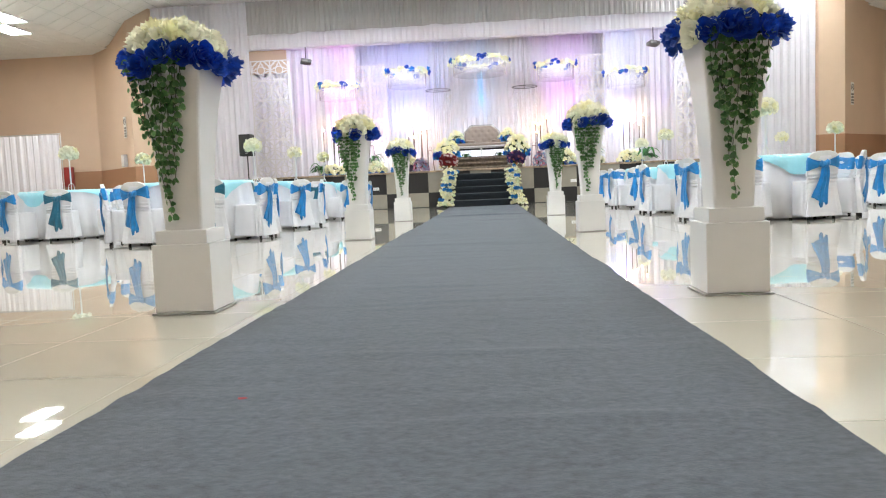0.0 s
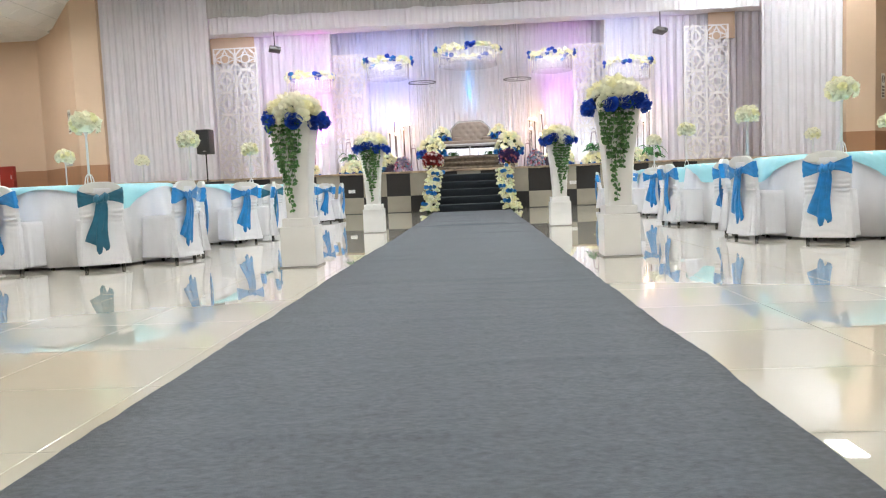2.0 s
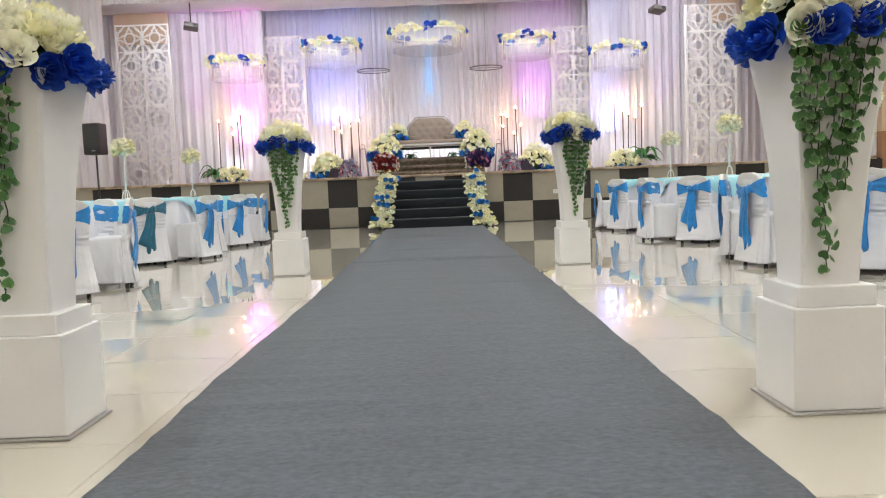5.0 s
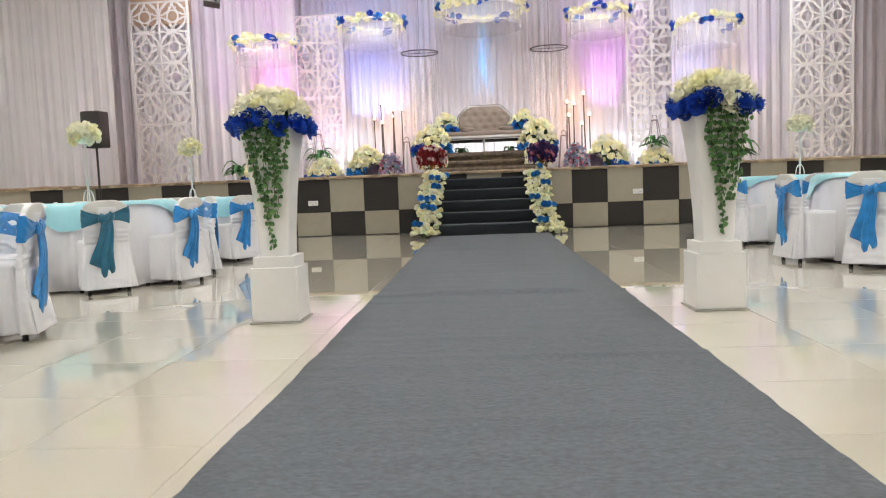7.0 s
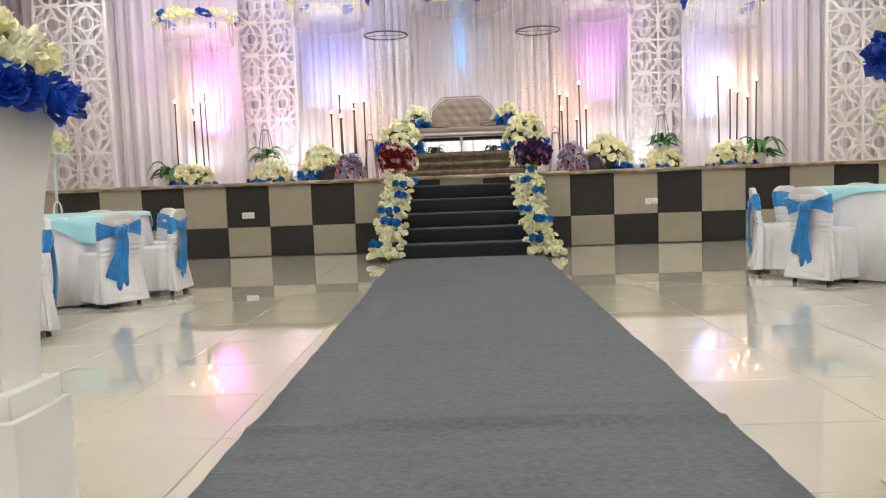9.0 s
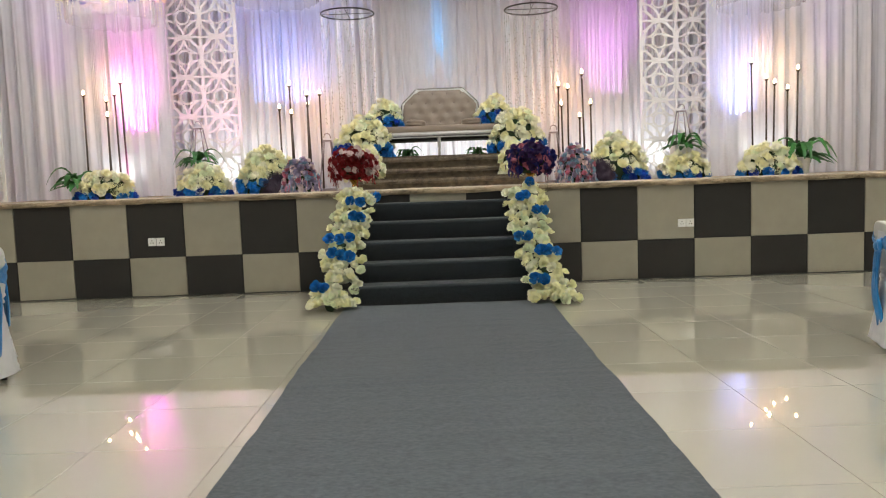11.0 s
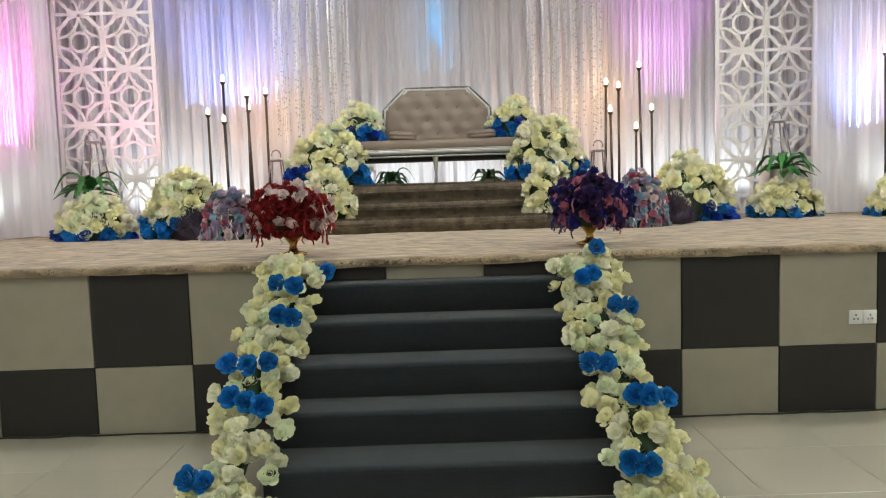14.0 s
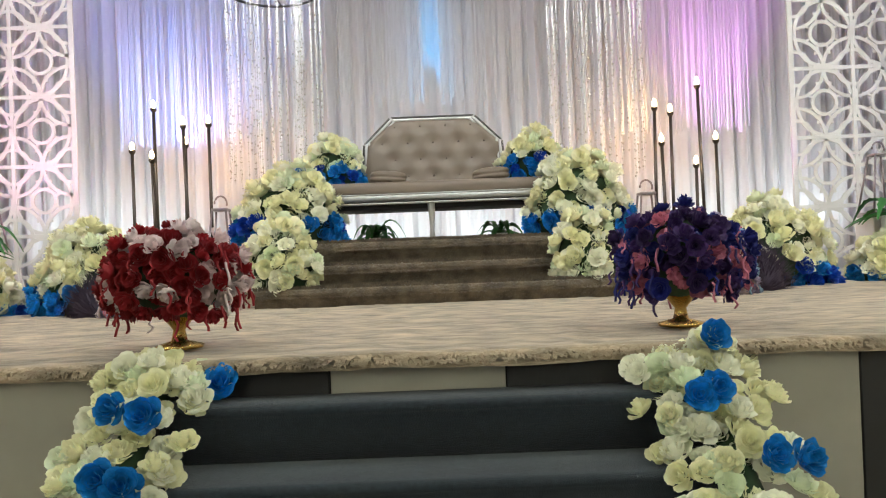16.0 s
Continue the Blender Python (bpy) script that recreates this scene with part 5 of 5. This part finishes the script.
def table_set(x, y, seed, ballz):
    rng = random.Random(seed)
    t = thing("round_table", pose(x, y, 0), "round banquet table hidden under white cloth", "table", "banquet tables")
    bm = bmesh.new()
    lathe(bm, [(0.74, TOPZ - 0.03), (0.745, TOPZ - 0.025), (0.745, TOPZ - 0.006), (0.74, TOPZ)], 40)
    part("tabletop", bm, M_GREY, t)
    for k in range(4):
        a = math.pi / 4 + math.pi / 2 * k
        bm = bmesh.new()
        lathe(bm, [(0.02, 0.0), (0.02, TOPZ - 0.03)], 8, (0.5 * math.cos(a), 0.5 * math.sin(a), 0))
        part("leg", bm, M_FOOT, t)
    bm = bmesh.new()
    lathe(bm, [(0.01, TOPZ + 0.004), (0.70, TOPZ + 0.004), (0.752, TOPZ), (0.766, TOPZ - 0.03, 0.2), (0.79, 0.45, 0.8), (0.815, 0.02, 1.2)], 132, (0, 0, 0), 0.022, 22, (False, True))
    tagged(part("tablecloth", bm, M_CLOTH, at=pose(x, y, 0, 0, 0, seed * 17)), "white floor-length tablecloth falling in folds", "tablecloth", "tablecloths")
    bm = bmesh.new()
    n = 96
    rings = []
    half = 0.74
    for f in (0.02, 0.5, 0.72, 0.80, 0.88, 0.94, 1.0):
        ring = []
        for i in range(n):
            a = 2 * math.pi * i / n
            ext = half / max(abs(math.cos(a)), abs(math.sin(a)), 0.78) + 0.05
            rr = ext * f
            z = TOPZ + 0.014
            if rr > 0.76:
                z -= (rr - 0.76) * 1.0
                rr = 0.785 + 0.14 * (rr - 0.76) + 0.012 * math.sin(i * 1.9) * min(1, (ext * f - 0.76) * 6)
            ring.append((rr * math.cos(a), rr * math.sin(a), z))
        rings.append(ring)
    loft(bm, rings, True, (True, False))
    tagged(part("table_overlay", bm, M_AQUA, at=pose(x, y, 0, 0, 0, 20 + seed * 31)), "square aqua satin overlay draped on the table", "table overlay", "table overlays")
    c = thing("centrepiece", pose(x, y, TOPZ + 0.018, 0, 0, seed * 40), "ball of ivory flowers on a slim white scrolled stand", "centrepiece", "table centrepieces")
    h = ballz - TOPZ - 0.018
    bm = bmesh.new()
    lathe(bm, [(0.012, 0.10), (0.011, h - 0.12), (0.03, h - 0.06)], 10)
    part("stem", bm, M_WHITE, c)
    for k in range(4):
        a = math.pi / 2 * k
        bm = bmesh.new()
        pts = []
        for q in range(13):
            u = q / 12
            r = 0.010 + 0.036 * math.sin(u * math.pi * 0.62) ** 1.2
            pts.append((r * math.cos(a), r * math.sin(a), 0.10 * (1 - u) + 0.010 + 0.015 * math.sin(u * 6)))
        tube(bm, pts, 0.006, 5)
        part("scroll_foot", bm, M_WHITE, c)
    bm = bmesh.new()
    bmesh.ops.create_icosphere(bm, subdivisions=2, radius=1.0, matrix=Matrix.Translation((0, 0, h)) @ Matrix.Diagonal((0.110, 0.110, 0.085, 1)))
    part("foam_core", bm, M_IVORY, c)
    for i in range(26):
        z = 1 - 1.6 * (i + 0.5) / 26
        q = math.sqrt(max(0, 1 - z * z))
        a = i * 2.39996
        bloom(c, rng.choice(("ivory", "ivory", "ivory", "cream")), (0.130 * q * math.cos(a), 0.130 * q * math.sin(a), h + 0.112 * z), (q * math.cos(a), q * math.sin(a), z), rng.uniform(0.042, 0.054), rng, "flower")


TABLES = [(3.72, -11.66, 197, 1.37), (3.73, -9.10, 196, 1.37), (3.76, -6.13, 184, 1.39), (3.76, -3.80, 166, 1.35),
          (6.78, -6.70, 190, 1.34), (7.08, -3.32, 200, 1.37), (6.9, -9.6, 210, 1.36),
          (-3.70, -11.70, -15, 1.38), (-3.66, -9.10, -32, 1.37), (-3.74, -6.10, -57, 1.39), (-3.68, -3.70, -38, 1.38),
          (-6.60, -9.50, -70, 1.36), (-6.46, -7.15, -60, 1.34), (-6.72, -3.75, -50, 1.40)]
for i, (x, y, phase, bz) in enumerate(TABLES):
    table_set(x, y, i + 1, bz)
    rng = random.Random(200 + i)
    for k in range(8):
        a = radians(phase + 45 * k + rng.uniform(-3, 3))
        r = 0.86 + rng.uniform(-0.03, 0.05)
        m = pose(x + r * math.cos(a), y + r * math.sin(a), 0, 0, 0, math.degrees(a) + 90 + rng.uniform(-6, 6))
        teal = (i, k) in ((9, 0), (7, 7), (11, 0))
        if i == 0 and k == 0:
            chair_blue.matrix_basis = m
        elif i == 9 and k == 0:
            chair_teal.matrix_basis = m
        else:
            copy_thing(chair_teal if teal else chair_blue, m)


# ---- loose and fixed things in the hall ----
def speaker():
    t = thing("loudspeaker", pose(-6.49, -0.62, 1.66, 0, 0, -8), "black loudspeaker on a tripod pole beside the stage", "loudspeaker")
    bm = bmesh.new()
    loft(bm, [rounded(w, 0.30, 0.03, z) for z, w in ((0.0, 0.32), (0.02, 0.345), (0.58, 0.345), (0.60, 0.32))])
    cab = part("cabinet", bm, M_BLACK, t)
    part("grille", boxed((0, -0.153, 0.28), (0.29, 0.012, 0.49), 0.005), M_FOOT, cab)
    part("badge", boxed((0.05, -0.161, 0.07), (0.07, 0.004, 0.014)), M_SILVER, cab)
    s = thing("speaker_stand", pose(-6.49, -0.62, 0), "black tripod speaker stand", "speaker stand")
    bm = bmesh.new()
    lathe(bm, [(0.018, 0.25), (0.018, 1.66)], 10)
    part("pole", bm, M_BLACK, s)
    for k in range(3):
        a = 2.1 * k + 0.3
        bm = bmesh.new()
        tube(bm, [(0, 0, 0.75), (0.45 * math.cos(a), 0.45 * math.sin(a), 0.012)], 0.012, 6)
        part("leg", bm, M_BLACK, s)


speaker()


def projector(x, y, z):
    t = thing("projector", pose(x, y, z), "dark projector hanging tilted from a ceiling pole", "projector", "projectors")
    body = part("body", boxed((0, 0, 0), (0.32, 0.27, 0.11), 0.02), M_BLACKISH, t, at=pose(0, 0, 0, -12, 8, 20))
    bm = bmesh.new()
    lathe(bm, [(0.035, 0.0), (0.035, 0.03), (0.025, 0.03), (0.02, 0.015)], 14)
    part("lens", bm, M_LENS, body, at=pose(0.07, -0.135, 0, 90, 0, 0))
    bm = bmesh.new()
    tube(bm, [(0, 0, 0.05), (0, 0, 0.78)], 0.014, 8)
    part("pole", bm, M_BLACK, t)
    part("bracket", boxed((0, 0, 0.07), (0.16, 0.12, 0.03), 0.006), M_BLACK, t)


projector(-5.32, 2.1, 4.64)
projector(5.33, 2.0, 4.60)


def socket(x, w, n):
    t = thing("wall_socket", pose(x, -0.004, 0.585), "white double power socket on the stage front", "socket", "power sockets")
    for k in range(n):
        cx = (k - (n - 1) / 2) * w / n
        plate = part("plate", boxed((cx, 0, 0), (w / n - 0.004, 0.008, 0.085), 0.003), M_WHITE, t)
        for dx, dz in ((-0.012, -0.01), (0.012, -0.01), (0, 0.014)):
            part("pin_hole", boxed((cx + dx, -0.0045, dz), (0.008, 0.003, 0.010)), M_INK, plate)


socket(-3.0, 0.178, 2)
socket(2.61, 0.176, 2)
for x0, x1, sd in ((-9.0, -1.2, 1.0), (1.25, 9.0, 4.0)):
    bm = bmesh.new()
    n = 60
    tube(bm, [(x0 + (x1 - x0) * k / n, -0.035 - 0.015 * noise.noise((k * 0.4, sd, 0)), 0.008 + 0.012 * max(0, noise.noise((k * 0.7, sd, 3)))) for k in range(n + 1)], 0.006, 5)
    tagged(part("cable", bm, M_CABLE), "black cable lying along the foot of the stage", "cable")


def wall_sign(m):
    t = thing("no_smoking_sign", m, "pale wall sign with a dark barred circle and small print", "sign", "wall signs")
    part("board", boxed((0, 0, 0), (0.20, 0.008, 0.62), 0.002), M_SIGN, t, smooth=False)
    bm = bmesh.new()
    tube(bm, [(0.075 * math.cos(2 * math.pi * k / 20), -0.006, 0.17 + 0.085 * math.sin(2 * math.pi * k / 20)) for k in range(21)], 0.009, 5)
    tube(bm, [(-0.05, -0.006, 0.22), (0.05, -0.006, 0.12)], 0.008, 5)
    part("barred_circle", bm, M_INK, t)
    for z in (-0.02, -0.10, -0.18, -0.25):
        part("print_bar", boxed((0, -0.006, z), (0.15, 0.004, 0.045)), M_INK, t, smooth=False)


ang = math.degrees(math.atan2(1.95, 2.05))
wall_sign(pose(-10.42, 0.37, 2.72, 0, 0, -ang) @ pose(0, -0.01, 0))
wall_sign(pose(10.35, 0.30, 2.65, 0, 0, ang) @ pose(0, -0.01, 0))
t = thing("electric_box", pose(-10.5, 0.45, 1.75, 0, 0, -ang) @ pose(0, -0.06, 0), "small grey electric box on the wall", "electric box")
part("case", boxed((0, 0, 0), (0.22, 0.11, 0.36), 0.01), M_GREY, t)
part("door", boxed((0, -0.058, 0), (0.19, 0.008, 0.32), 0.003), M_SIGN, t)
for x in (-13.2, 12.45):
    t = thing("fire_cabinet", pose(x, 1.92, 1.05), "red fire hose cabinet on the wall", "fire cabinet", "fire cabinets")
    part("case", boxed((0, 0, 0.35), (0.40, 0.15, 0.62), 0.012), M_REDBOX, t)
    leaf = part("door", boxed((0, -0.08, 0.35), (0.35, 0.012, 0.56), 0.004), M_REDBOX, t)
    part("handle", boxed((0.14, -0.095, 0.35), (0.02, 0.02, 0.10), 0.004), M_SILVER, leaf)
t = thing("partition", pose(0, 0, 0), "white pleated cloth partition on a frame", "partition")
drape("partition_cloth", -15.8, -12.25, 0.05, 2.58, 0.0, 0.20, 0.03, M_DRAPE, "", 21, 0.01, tag=False, parent=t)
bm = bmesh.new()
tube(bm, [(-15.8, 0, 2.60), (-12.22, 0, 2.60), (-12.22, 0, 0.0)], 0.02, 8)
part("frame", bm, M_SILVER, t)

red_leaf = leaf_mesh("red_petal", M_RED, lobed=False)
ob = new("fallen_petal", red_leaf)
ob.matrix_basis = pose(-0.45, -19.55, 0.016, 4, 0, 60) @ Matrix.Diagonal((0.03, 0.035, 0.03, 1))
tagged(ob, "small red petal fallen on the grey carpet", "petal")
ob = new("fallen_leaf", IVY)
ob.matrix_basis = pose(1.34, -18.06, 0.012, 20, 0, 100) @ Matrix.Diagonal((0.05, 0.05, 0.05, 1))
tagged(ob, "green ivy leaf lying at the foot of a column", "leaf")

# ---- floor tiles ----
tile = link_mesh("floor_tile", boxed((0, 0, -0.005), (0.597, 0.597, 0.010), 0.0012), M_TILE, False)
near = set()
for j in range(0, 34):
    for i in (-5, -4, -3, -2, 2, 3, 4, 5):
        if len(near) < 272:
            near.add((i, j))
for i, j in sorted(near):
    put("floor_tile", tile, floor_bed, pose(i * 0.6, -0.30 - 0.6 * j, 0.0))
verts, faces = [], []
for i in range(-26, 27):
    for j in range(-4, 41):
        if (i, j) in near or (j < 0 and abs(i) < 16):
            continue
        cx, cy, h = i * 0.6, -0.30 - 0.6 * j, 0.2985
        k = len(verts)
        verts += [(cx - h, cy - h, 0), (cx + h, cy - h, 0), (cx + h, cy + h, 0), (cx - h, cy + h, 0), (cx - h, cy - h, -0.01), (cx + h, cy - h, -0.01), (cx + h, cy + h, -0.01), (cx - h, cy + h, -0.01)]
        faces += [(k, k + 1, k + 2, k + 3), (k, k + 4, k + 5, k + 1), (k + 1, k + 5, k + 6, k + 2), (k + 2, k + 6, k + 7, k + 3), (k + 3, k + 7, k + 4, k)]
me = bpy.data.meshes.new("floor_tiles")
me.from_pydata(verts, [], faces)
me.materials.append(M_TILE)
rest = new("floor_tiles", me)
rest.parent = floor_bed
tagged(rest, kind="stuff")
